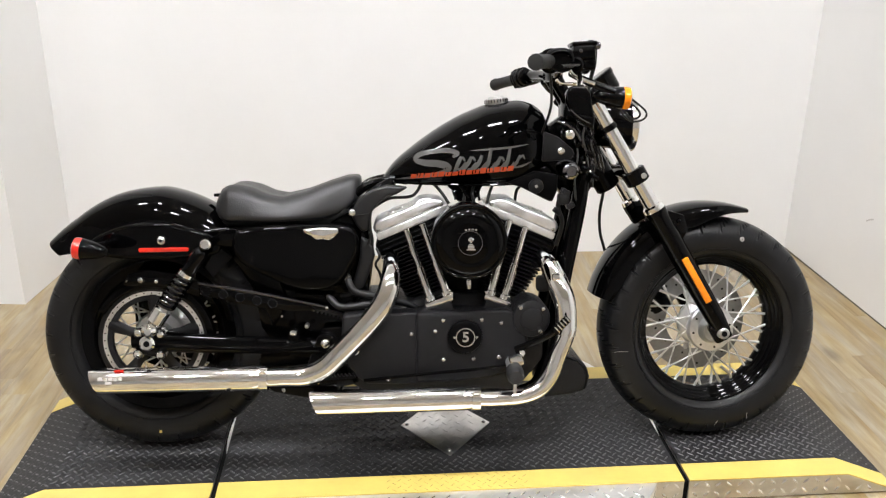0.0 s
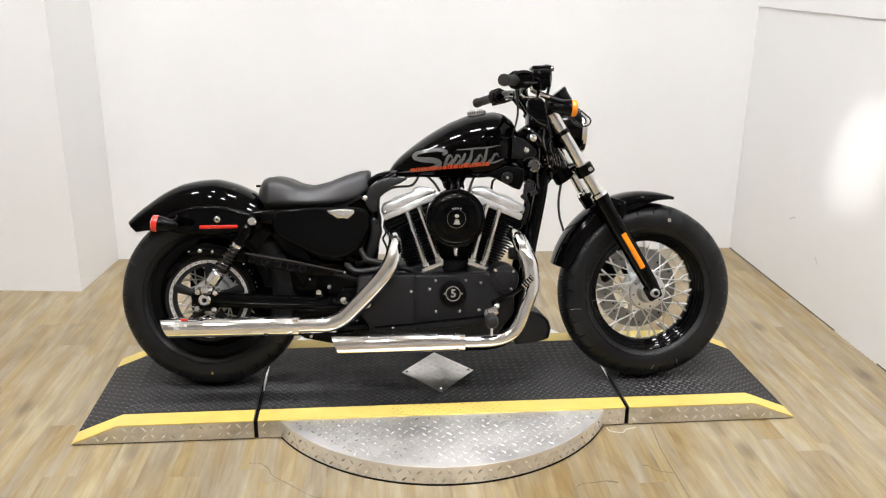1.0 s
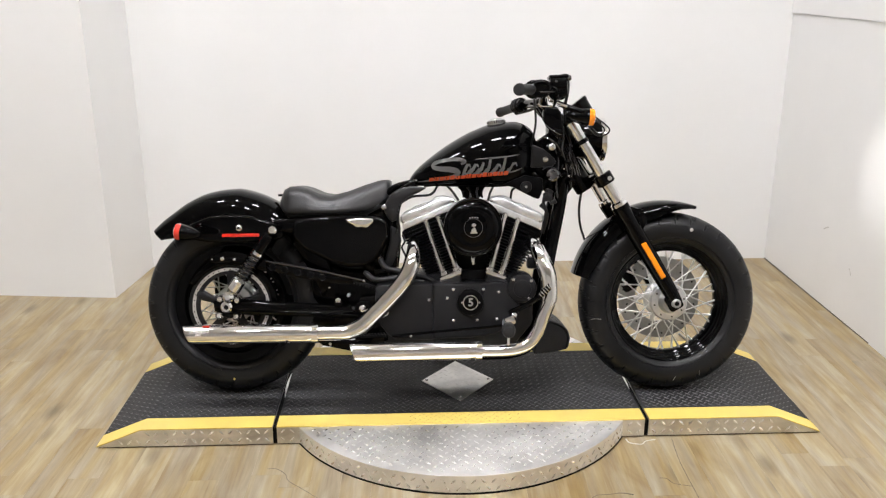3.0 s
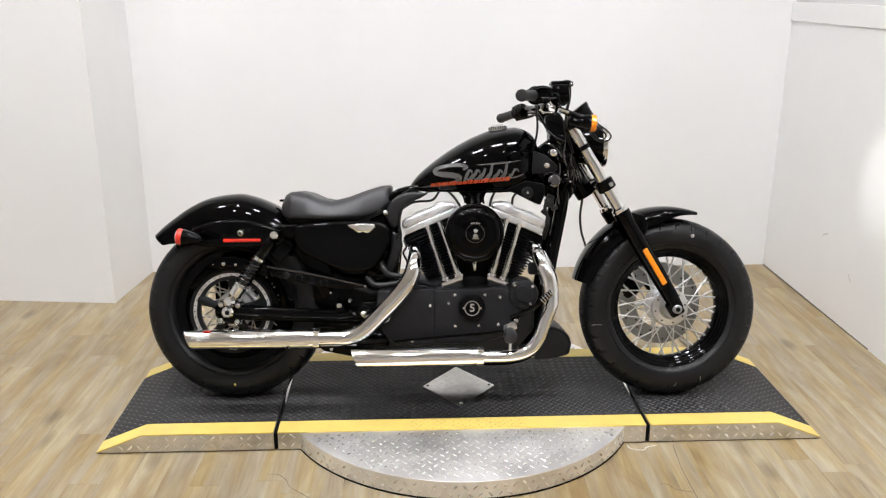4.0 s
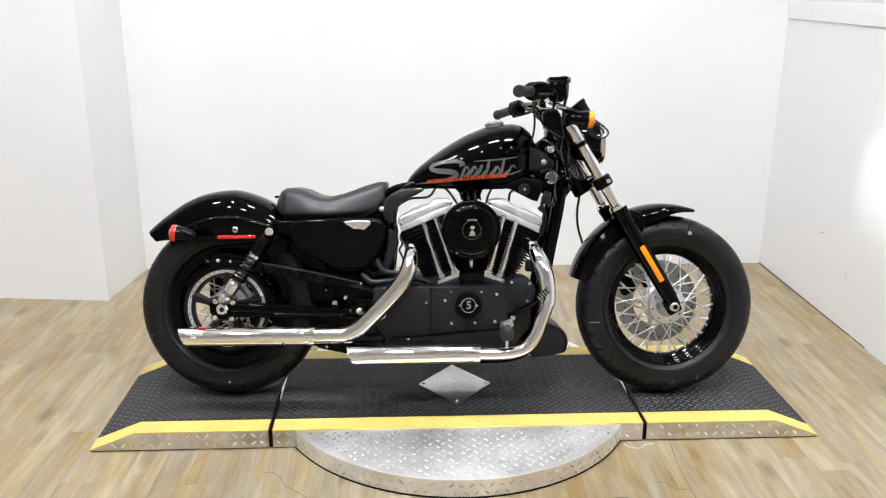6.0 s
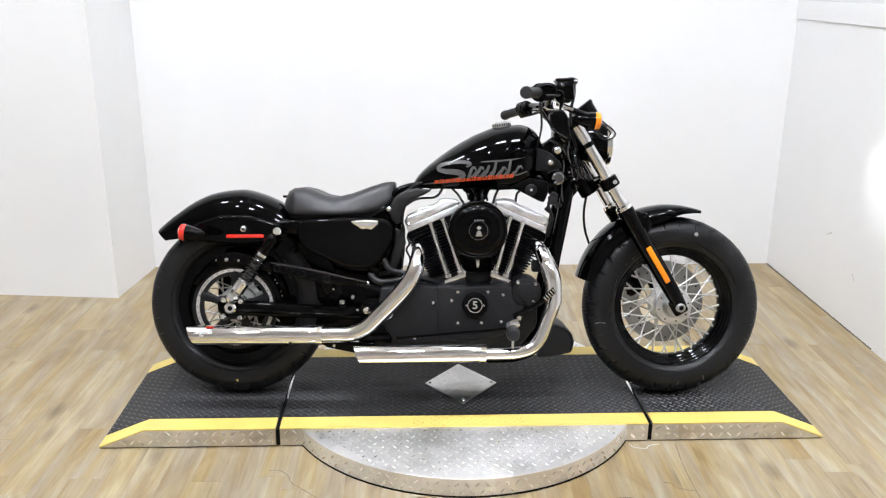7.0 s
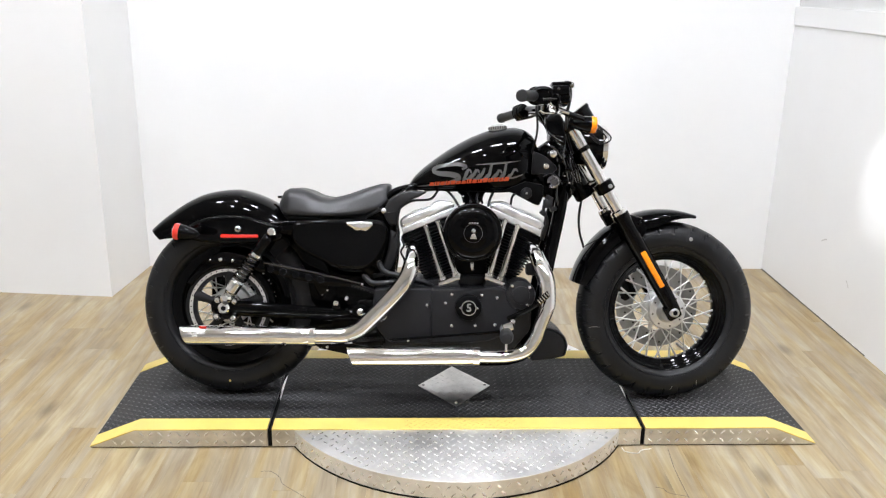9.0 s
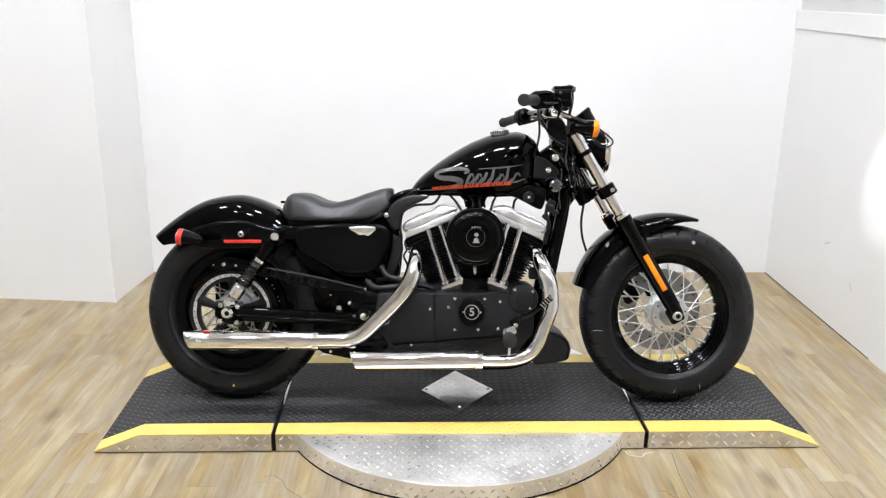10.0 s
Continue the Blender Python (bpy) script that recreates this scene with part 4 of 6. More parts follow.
shield = [(0.309, -0.210, 0.338), (0.3105, -0.208, 0.368), (0.306, -0.204, 0.425), (0.289, -0.186, 0.470), (0.276, -0.160, 0.505)]
part("heat_shield", sweep(shield, [0.0255, 0.0268, 0.0270, 0.0268, 0.025], 24), CHROME, lower)
part("shield_clip", box((0.283, -0.204, 0.484), (0.020, 0.016, 0.018), 0.004), CHROME, lower)
# small mark on the upper silencer, its writing too fine to make out
b = bmesh.new()
for i, (x, w) in enumerate(((-0.842, 0.010), (-0.829, 0.009), (-0.817, 0.010), (-0.805, 0.009), (-0.794, 0.008))):
    box((x, -0.2358, 0.245 - 0.001 * (i % 2)), (w, 0.0016, 0.0085), 0, None, b)
box((-0.822, -0.2364, 0.2345), (0.016, 0.0012, 0.006), 0, None, b)
part("mark", b, WHITE, upper)
part("tail_clip", box((-0.80, -0.2185, 0.2605), (0.022, 0.014, 0.004), 0.001), RED, upper)

# seat
def seat():
    top = ((-0.578, 0.674), (-0.566, 0.697), (-0.545, 0.708), (-0.520, 0.709), (-0.487, 0.702), (-0.448, 0.684), (-0.409, 0.677), (-0.351, 0.691), (-0.293, 0.713), (-0.244, 0.728), (-0.218, 0.729), (-0.211, 0.723))
    low = ((-0.578, 0.640), (-0.566, 0.622), (-0.545, 0.613), (-0.47, 0.615), (-0.36, 0.617), (-0.30, 0.620), (-0.25, 0.636), (-0.225, 0.660), (-0.211, 0.672))
    wide = ((-0.578, 0.085), (-0.566, 0.105), (-0.545, 0.120), (-0.48, 0.133), (-0.40, 0.133), (-0.33, 0.118), (-0.26, 0.098), (-0.222, 0.085), (-0.212, 0.070))
    xs = np.concatenate((np.linspace(-0.578, -0.540, 8), np.linspace(-0.53, -0.225, 34), [-0.218, -0.211]))
    rings = []
    for x in xs:
        zt, zb, w = (float(np.interp(x, [p[0] for p in q], [p[1] for p in q])) for q in (top, low, wide))
        h = zt - zb
        half_ring = [(0.0, zt - 0.004), (0.35, zt - 0.001), (0.62, zt + 0.001), (0.80, zt - 0.010), (0.885, zt - 0.026 if h > 0.05 else zt - h * 0.3), (0.905, zt - 0.032 if h > 0.05 else zt - h * 0.36), (0.95, zb + h * 0.42), (0.985, zb + h * 0.25), (1.0, zb + h * 0.12), (0.96, zb + 0.002), (0.86, zb), (0.0, zb)]
        right = [(x, -u * w, z) for u, z in half_ring]
        left = [(x, u * w, z) for u, z in reversed(half_ring[1:-1])]
        rings.append(right + left)
    b = loft(rings)
    bmesh.ops.smooth_vert(b, verts=b.verts, factor=0.3, use_axis_x=False, use_axis_y=True, use_axis_z=True)
    s = part("seat", b, VINYL, motorcycle, "black vinyl solo saddle", 70)
    part("seat_pan", prism([(-0.565, 0.618), (-0.545, 0.600), (-0.30, 0.606), (-0.235, 0.64), (-0.25, 0.652), (-0.31, 0.626)], -0.095, 0.095, 0.004), CABLE, s)
    part("seat_tab", box((-0.583, 0, 0.677), (0.03, 0.03, 0.008), 0.002), FRAMEBLACK, s)


seat()

# fuel tank
TANK_TOP = ((-0.152, 0.722), (-0.140, 0.745), (-0.120, 0.768), (-0.099, 0.787), (-0.060, 0.818), (-0.022, 0.845), (0.015, 0.868), (0.055, 0.890), (0.113, 0.914), (0.160, 0.924), (0.210, 0.927), (0.244, 0.919), (0.270, 0.900), (0.285, 0.868), (0.290, 0.83))
TANK_LOW = ((-0.152, 0.716), (-0.13, 0.711), (-0.06, 0.708), (0.10, 0.706), (0.20, 0.709), (0.246, 0.720), (0.272, 0.748), (0.290, 0.79))
TANK_WIDE = ((-0.152, 0.030), (-0.140, 0.048), (-0.10, 0.078), (-0.04, 0.104), (0.03, 0.120), (0.10, 0.128), (0.17, 0.126), (0.225, 0.114), (0.265, 0.090), (0.290, 0.060))


def tank_at(x):
    return (float(np.interp(x, [p[0] for p in q], [p[1] for p in q])) for q in (TANK_TOP, TANK_LOW, TANK_WIDE))


def tank_side(x, z):
    """How far the tank's right side stands out at x and height z."""
    zt, zb, w = tank_at(x)
    k = (z - zb) / (zt - zb)
    if k > 0.38:
        q = (k - 0.38) / 0.62
        return w * max(1 - q ** 2.3, 0) ** (1 / 2.0)
    q = (0.38 - k) / 0.38
    return w * (1 - 0.20 * q ** 2.2)


def tank():
    xs = np.concatenate(([-0.152, -0.149], np.linspace(-0.144, 0.25, 44), np.linspace(0.256, 0.290, 8)))
    rings = []
    for x in xs:
        zt, zb, w = tank_at(x)
        side = []
        for a in np.linspace(0, math.pi / 2, 15):
            k = 1 - 0.62 * (1 - math.cos(a))
            z = zb + (zt - zb) * k
            side.append((tank_side(x, z) if a < math.pi / 2 - 1e-6 else w, z))
        for k in (0.30, 0.20, 0.10, 0.03):
            z = zb + (zt - zb) * k
            side.append((tank_side(x, z), z))
        side.append((w * 0.70, zb))
        side[0] = (0.0, zt)
        rings.append([(x, -u, z) for u, z in side] + [(x, 0, zb)] + [(x, u, z) for u, z in reversed(side[1:])])
    b = loft(rings)
    bmesh.ops.smooth_vert(b, verts=b.verts, factor=0.35, use_axis_x=True, use_axis_y=True, use_axis_z=True)
    bmesh.ops.smooth_vert(b, verts=b.verts, factor=0.35, use_axis_x=True, use_axis_y=True, use_axis_z=True)
    t = part("fuel_tank", b, PAINT, motorcycle, "gloss black teardrop fuel tank with a grey and orange graphic", 60)
    cap = part("filler_cap", revolve([(0.0005, 0.0185), (0.018, 0.0185), (0.021, 0.017), (0.0225, 0.0145), (0.028, 0.0140), (0.0305, 0.011), (0.0310, 0.004), (0.029, 0.0), (0.029, -0.012)], 40, (0, 0, 0), False), STEEL, t, "brushed steel filler cap")
    cap.matrix_local = pose(0.150, -0.012, 0.9175, 90, 0, 0) @ pose(0, 0, 0, 0, 0, 6)
    knurl = box((0, 0, 0), (0.0030, 0.009, 0.0022), 0.0006, None, None, 1)
    first = part("cap_notch", knurl, DARKCHROME, cap)
    for k in range(24):
        ob = first if k == 0 else new("cap_notch", first.data)
        ob.parent = cap
        ob.matrix_local = Matrix.Rotation(2 * math.pi * k / 24, 4, "Y") @ pose(0, 0.0065, 0.0308)
    part("tank_seam", sweep([(x, -0.93 * tank_side(x, z) - 0.004, z) for x, z in ((-0.13, 0.712), (-0.02, 0.710), (0.10, 0.708), (0.19, 0.711), (0.235, 0.722))], 0.003, 8), PAINT, t)
    return t


fuel_tank = tank()


def graphic(name, outline, mat, label, lift=0.0016, steps=4, smooth=True):
    """A thin decal that follows the tank's side."""
    line = [(v.x, v.z) for v in spline([(x, 0, z) for x, z in [*outline, outline[0]]], steps)][:-1] if smooth else outline
    b = bmesh.new()
    f = b.faces.new([b.verts.new((x, 0, z)) for x, z in line])
    bmesh.ops.triangulate(b, faces=[f])
    bmesh.ops.subdivide_edges(b, edges=b.edges[:], cuts=2, use_grid_fill=True)
    for v in b.verts:
        v.co.y = -tank_side(v.co.x, v.co.z) - lift
    return part(name, b, mat, fuel_tank, label, 60)


# plain shapes in place of the lettering: a long swash, slanted strokes and an orange band
def brush(points, widths, mat, label="", lift=0.0016):
    """A painted stroke of changing width on the tank's right side."""
    line = spline([(x, 0, z) for x, z in points], 8)
    b = bmesh.new()
    rows = []
    for i, p in enumerate(line):
        t = (line[min(i + 1, len(line) - 1)] - line[max(i - 1, 0)]).normalized()
        w = float(np.interp(i / (len(line) - 1), np.linspace(0, 1, len(widths)), widths)) / 2
        row = []
        for k in (-1, 0, 1):
            x, z = p.x - t.z * w * k, p.z + t.x * w * k
            row.append(b.verts.new((x, -tank_side(x, z) - lift, z)))
        rows.append(row)
    for r, q in zip(rows, rows[1:]):
        for k in (0, 1):
            b.faces.new((r[k], r[k + 1], q[k + 1], q[k]))
    return part("graphic_stroke", b, mat, fuel_tank, label, 60)


brush([(-0.122, 0.7215), (-0.075, 0.727), (-0.025, 0.734), (0.010, 0.744), (0.016, 0.756), (-0.008, 0.7635), (-0.044, 0.766), (-0.064, 0.773), (-0.056, 0.786), (-0.020, 0.795), (0.018, 0.797), (0.040, 0.790), (0.028, 0.781)], [0.002, 0.007, 0.011, 0.015, 0.019, 0.018, 0.014, 0.013, 0.012, 0.012, 0.012, 0.007], DECALGREY, "grey swash")
for i, x in enumerate((0.040, 0.066, 0.092, 0.116, 0.140, 0.164)):
    tall = (0.0, 0.0, 0.004, 0.022, 0.0, 0.022)[i]
    brush([(x - 0.010, 0.734 if i == 0 else 0.748), (x + 0.002, 0.766), (x + 0.010, 0.782 + tall)], [0.007, 0.0105, 0.007], DECALGREY)
    brush([(x + 0.000, 0.751), (x + 0.008, 0.749), (x + 0.015, 0.757), (x + 0.021, 0.768)], [0.005, 0.009, 0.008, 0.004], DECALGREY)
    if i in (0, 1, 4):
        brush([(x + 0.006, 0.776), (x + 0.014, 0.779), (x + 0.019, 0.770)], [0.003, 0.007, 0.004], DECALGREY)
brush([(0.074, 0.797), (0.130, 0.801), (0.180, 0.806), (0.222, 0.813)], [0.002, 0.006, 0.005, 0.001], DECALGREY, "grey cross stroke", 0.0020)
brush([(0.182, 0.752), (0.192, 0.768), (0.200, 0.786)], [0.005, 0.008, 0.005], DECALGREY)
brush([(0.198, 0.778), (0.207, 0.784), (0.213, 0.775)], [0.004, 0.007, 0.003], DECALGREY)
brush([(0.186, 0.754), (0.205, 0.758), (0.230, 0.768)], [0.004, 0.006, 0.002], DECALGREY)
rng = random.Random(3)
for i in range(15):
    x = -0.079 + i * 0.0176
    z = 0.7245 + 0.00145 * i
    h = 0.0120 + rng.uniform(-0.002, 0.002)
    graphic("graphic_band", [(x, z), (x + 0.0150, z + 0.0012), (x + 0.0170, z + 0.0012 + h), (x + 0.0020, z + h)], DECALRED, "orange block band" if i == 0 else "", 0.0026, 1, False)
    if i % 2:
        graphic("graphic_notch", [(x + 0.005, z + 0.003), (x + 0.0072, z + 0.003), (x + 0.0088, z + h + 0.001), (x + 0.0066, z + h + 0.001)], PAINT, "", 0.0034, 1, False)

# engine
CRANK = Vector((0.065, 0, 0.22))


def along(tilt, s, off=0.0, y=0.0):
    """A point of a cylinder: s up its axis, off to its front."""
    t = radians(tilt)
    return Vector((CRANK.x + s * math.sin(t) + off * math.cos(t), y, CRANK.z + s * math.cos(t) - off * math.sin(t)))


def cylinder(tilt):
    turn = Matrix.Rotation(radians(tilt), 4, "Y")
    cyl = part("cylinder", rod(along(tilt, 0.16), along(tilt, 0.40), 0.062, 32), SATIN, motorcycle, "black finned cylinder")
    fin = box((0, 0, 0), (0.186, 0.186, 0.0036), 0.0, None)
    bmesh.ops.bevel(fin, geom=[e for e in fin.edges if abs(e.verts[0].co.z - e.verts[1].co.z) > 0.001], offset=0.038, segments=5, affect="EDGES", profile=0.5)
    first = part("fin", fin, FINBLACK, cyl)
    for i in range(17):
        s = 0.205 + i * 0.0100
        ob = first if i == 0 else new("fin", first.data)
        ob.parent = cyl
        k = 0.70 + 0.30 * min(i / 13, 1)
        ob.matrix_local = Matrix.Translation(along(tilt, s)) @ turn @ Matrix.Diagonal((k, 0.94 + 0.06 * min(i / 10, 1), 1, 1))
    b = box(along(tilt, 0.386), (0.184, 0.188, 0.028), 0.008, turn)
    part("head", b, FINBLACK, cyl)
    side = 1 if tilt < 0 else -1
    for i, s in enumerate((0.364, 0.377, 0.389, 0.400)):
        w = 0.192 + 0.006 * i
        part("head_fin", box(along(tilt, s, side * 0.021), (w, 0.196, 0.0055), 0.002, turn, None, 1), FINBLACK, cyl)
    # the rocker box: a bright cast cover in two layers with ribs on its top
    flip = 1 if tilt < 0 else -1
    stand = Matrix.Translation(CRANK) @ turn

    def layer(outline, half, round_off, name, parent, label="", far=None):
        o = [(flip * u, v) for u, v in outline]
        up = prism(o, -half, half if far is None else far, round_off, None, 4)
        bmesh.ops.transform(up, matrix=stand, verts=up.verts)
        return part(name, up, ALU, parent, label, 26)

    rocker = layer([(-0.076, 0.405), (-0.079, 0.409), (-0.078, 0.4235), (0.121, 0.4265), (0.121, 0.416), (0.113, 0.405)], 0.1005, 0.003, "rocker_box", motorcycle, "polished aluminium rocker box")
    layer([(-0.0785, 0.4235), (-0.0785, 0.441), (-0.072, 0.4515), (-0.058, 0.4565), (-0.020, 0.4555), (0.020, 0.4550), (0.066, 0.4575), (0.090, 0.4535), (0.111, 0.441), (0.119, 0.4265)], 0.1010, 0.0100, "rocker_cover", rocker, "", 0.060)
    layer([(-0.040, 0.430), (-0.034, 0.456), (-0.020, 0.4605), (0.012, 0.4590), (0.030, 0.4565), (0.036, 0.430)], 0.0830, 0.0030, "rocker_top", rocker, "", 0.030)
    layer([(0.034, 0.430), (0.040, 0.4590), (0.062, 0.4640), (0.084, 0.4585), (0.100, 0.446), (0.104, 0.430)], 0.0900, 0.0070, "rocker_top", rocker, "", 0.040)
    for k in range(5):
        u = flip * (-0.026 + k * 0.0095)
        p = along(tilt, 0.4590 - 0.0003 * k, u)
        part("cast_rib", box((p.x, -0.076, p.z), (0.0050, 0.020, 0.009), 0.0018, turn), ALU, rocker)
    for u in (-0.068, 0.108):
        p = along(tilt, 0.4300, flip * u)
        part("cover_bolt", disc((p.x, p.z), 0.0055, -0.098, -0.1045, 14), BOLT, rocker)
    return cyl


cylinder(-22.5)
cylinder(22.5)
RODS = (((-0.081, 0.568), (-0.030, 0.418)), ((-0.040, 0.582), (0.013, 0.434)), ((0.167, 0.591), (0.123, 0.432)), ((0.208, 0.574), (0.160, 0.420)))
for (x0, z0), (x1, z1) in RODS:
    a, z = Vector((x0, -0.125, z0)), Vector((x1, -0.150, z1))
    d = (z - a).normalized()
    L = (z - a).length
    rod_ob = part("pushrod_tube", rod(a - d * 0.03, a + d * 0.075, 0.0086, 18, 0.001), CHROME, motorcycle, "chrome pushrod tube")
    part("lower_tube", rod(a + d * 0.070, z, 0.0108, 18, 0.002), CHROME, rod_ob)
    part("tube_collar", rod(z - d * 0.010, z + d * 0.003, 0.0150, 18, 0.002), CHROME, rod_ob)
for tilt, (ax, az), (bx, bz) in ((-22.5, (-0.048, 0.405), (0.033, 0.437)), (22.5, (0.104, 0.438), (0.180, 0.408))):
    mid = Vector(((ax + bx) / 2, -0.145, (az + bz) / 2 - 0.006))
    t = part("tappet_block", box(mid, (0.074, 0.046, 0.018), 0.005, Matrix.Rotation(radians(tilt), 4, "Y")), CHROME, motorcycle, "chrome tappet block")
    part("tappet_base", box(mid - Vector((0, 0, 0.024)), (0.074, 0.050, 0.036), 0.006, Matrix.Rotation(radians(tilt), 4, "Y")), SATIN, t)
    for x, z in ((ax, az), (bx, bz)):
        part("tappet_bolt", rod((x + 0.010 * (-1 if x > (ax + bx) / 2 else 1), -0.160, z - 0.010), (x + 0.010 * (-1 if x > (ax + bx) / 2 else 1), -0.160, z + 0.006), 0.0065, 12, 0.002), CHROME, t)

# crankcase and side covers
part("crankcase", prism([(-0.26, 0.20), (-0.20, 0.165), (0.20, 0.165), (0.27, 0.25), (0.27, 0.36), (0.20, 0.41), (0.13, 0.43), (0.0, 0.43), (-0.08, 0.41), (-0.25, 0.40)], -0.118, 0.15, 0.012), SATIN, motorcycle, "black crankcase")
part("sump", box((-0.02, 0, 0.163), (0.40, 0.18, 0.05), 0.015), FRAMEBLACK, motorcycle)
gear = part("cam_cover", prism([(-0.068, 0.211), (0.05, 0.214), (0.125, 0.224), (0.172, 0.243), (0.206, 0.268), (0.216, 0.310), (0.216, 0.362), (0.180, 0.392), (0.160, 0.402), (0.05, 0.396), (-0.068, 0.394)], -0.10, -0.198, 0.010, None, 3), SATIN, motorcycle, "black wrinkle-finish cam cover with a round badge")
sprocket = part("sprocket_cover", prism([(-0.062, 0.207), (-0.062, 0.394), (-0.205, 0.393), (-0.252, 0.387), (-0.257, 0.31), (-0.238, 0.255), (-0.215, 0.225), (-0.190, 0.209)], -0.10, -0.192, 0.008, None, 3), SATIN, motorcycle, "black wrinkle-finish sprocket cover")
part("round_cover", disc((0.224, 0.378), 0.048, -0.10, -0.205, 48, 0.001, 0.008), SATIN, motorcycle, "round black cover with three bolts")
part("round_face", disc((0.224, 0.378), 0.030, -0.20, -0.2085, 40, 0, 0.004), SATIN, motorcycle)
badge = part("timer_cover", disc((0.056, 0.334), 0.0425, -0.19, -0.2115, 48, 0.0015, 0.005), FINBLACK, motorcycle, "round black cover with a numbered ring")
part("badge_ring", revolve([(0.0214, -0.2130), (0.0219, -0.2146), (0.0245, -0.2146), (0.0250, -0.2130)], 48, (0.056, 0, 0.334)), BOLT, badge)
part("badge_face", disc((0.056, 0.334), 0.0212, -0.2110, -0.2136, 40, 0, 0.001), PAINT, badge)
for k in range(40):
    a = k * math.tau / 40
    part("rim_notch", rod((0.056 + 0.0428 * math.cos(a), -0.196, 0.334 + 0.0428 * math.sin(a)), (0.056 + 0.0428 * math.cos(a), -0.2085, 0.334 + 0.0428 * math.sin(a)), 0.0021, 6), FINBLACK, badge)
for x in (0.0285, 0.0845):
    part("badge_screw", disc((x, 0.334), 0.0042, -0.211, -0.2155, 12), BOLT, badge)
fc = bpy.data.curves.new("digit", "FONT")
fc.body, fc.size, fc.align_x, fc.align_y, fc.extrude, fc.offset = "5", 0.036, "CENTER", "CENTER", 0.0006, 0.0008
tmp = new("digit_curve", fc)
bpy.context.view_layer.update()
me = bpy.data.meshes.new_from_object(tmp.evaluated_get(bpy.context.evaluated_depsgraph_get()))
bpy.data.objects.remove(tmp)
me.materials.append(BOLT)
digit = new("digit", me)
digit.parent = badge
digit.matrix_local = pose(0.0565, -0.2143, 0.334, 90, 0, 0)
tagged(digit, "silver number 5")
for x, z, y in ((-0.079, 0.339, 0.192), (-0.019, 0.347, 0.198), (0.001, 0.375, 0.198), (0.098, 0.375, 0.198), (0.148, 0.367, 0.198), (0.002, 0.273, 0.198), (0.078, 0.275, 0.198), (0.142, 0.278, 0.198), (-0.139, 0.222, 0.192)):
    part("case_bolt", revolve([(0.0005, -y - 0.0055), (0.0035, -y - 0.005), (0.0058, -y - 0.0025), (0.0060, -y + 0.002)], 14, (x, 0, z), False), BOLT, gear if y > 0.195 else sprocket)
for x, z in ((0.195, 0.408), (0.252, 0.404), (0.245, 0.347)):
    part("cover_bolt", revolve([(0.0005, -0.2115), (0.0045, -0.211), (0.0065, -0.208), (0.0066, -0.20)], 14, (x, 0, z), False), BOLT, motorcycle)
part("cover_stud", disc((-0.222, 0.300), 0.013, -0.185, -0.200, 20, 0.004), CHROME, motorcycle)

# air cleaner
ac = part("air_cleaner", revolve([(0.0005, -0.262), (0.020, -0.262), (0.024, -0.2605), (0.044, -0.259), (0.049, -0.2565), (0.056, -0.258), (0.069, -0.2555), (0.077, -0.2515), (0.0805, -0.2475), (0.0825, -0.2455), (0.0850, -0.2455), (0.0875, -0.2470), (0.0905, -0.2460), (0.0930, -0.2415), (0.0940, -0.234), (0.094, -0.190), (0.091, -0.187), (0.091, -0.150), (0.0005, -0.150)], 80, (0.063, 0, 0.590), False), PAINT, motorcycle, "round gloss black air cleaner with a small badge", 40)
part("badge_bolt", revolve([(0.0005, -0.271), (0.004, -0.2705), (0.007, -0.267), (0.0075, -0.260)], 18, (0.0645, 0, 0.598), False), CHROME, ac)
b = bmesh.new()
box((0.0645, -0.2635, 0.580), (0.016, 0.003, 0.010), 0.001, None, b)
box((0.0645, -0.2635, 0.574), (0.022, 0.003, 0.004), 0.001, None, b)
box((0.0645, -0.2635, 0.586), (0.010, 0.003, 0.006), 0.001, None, b)
part("badge_plate", b, BOLT, ac)
part("badge_rim", revolve([(0.0275, -0.2600), (0.0285, -0.2618), (0.0300, -0.2618), (0.0310, -0.2600)], 48, (0.063, 0, 0.590)), DARKCHROME, ac)
b = bmesh.new()
for i, x in enumerate((0.052, 0.060, 0.068, 0.076)):
    box((x, -0.2625, 0.622 + 0.0012 * math.sin(i)), (0.005, 0.002, 0.004), 0, None, b)
part("badge_marks", b, STEEL, ac)
part("breather", sweep([(0.063, -0.21, 0.500), (0.0635, -0.212, 0.488), (0.064, -0.214, 0.478), (0.0645, -0.215, 0.468)], [0.004, 0.0062, 0.0058, 0.0035], 14), BOLT, ac)
ac.matrix_local = pose(0, 0, -0.0105)
part("carburettor", box((0.063, -0.09, 0.55), (0.08, 0.12, 0.09), 0.02), SATIN, motorcycle)

# oil tank cover and dark parts between the frame and the rear wheel
part("oil_tank", prism([(-0.522, 0.600), (-0.46, 0.608), (-0.38, 0.611), (-0.30, 0.612), (-0.240, 0.609), (-0.217, 0.592), (-0.211, 0.565), (-0.216, 0.535), (-0.229, 0.505), (-0.250, 0.470), (-0.285, 0.448), (-0.335, 0.443), (-0.385, 0.452), (-0.44, 0.477), (-0.50, 0.508), (-0.530, 0.550)], -0.070, -0.150, 0.026, None, 6, 3), PAINT, motorcycle, "gloss black oil tank", 60)
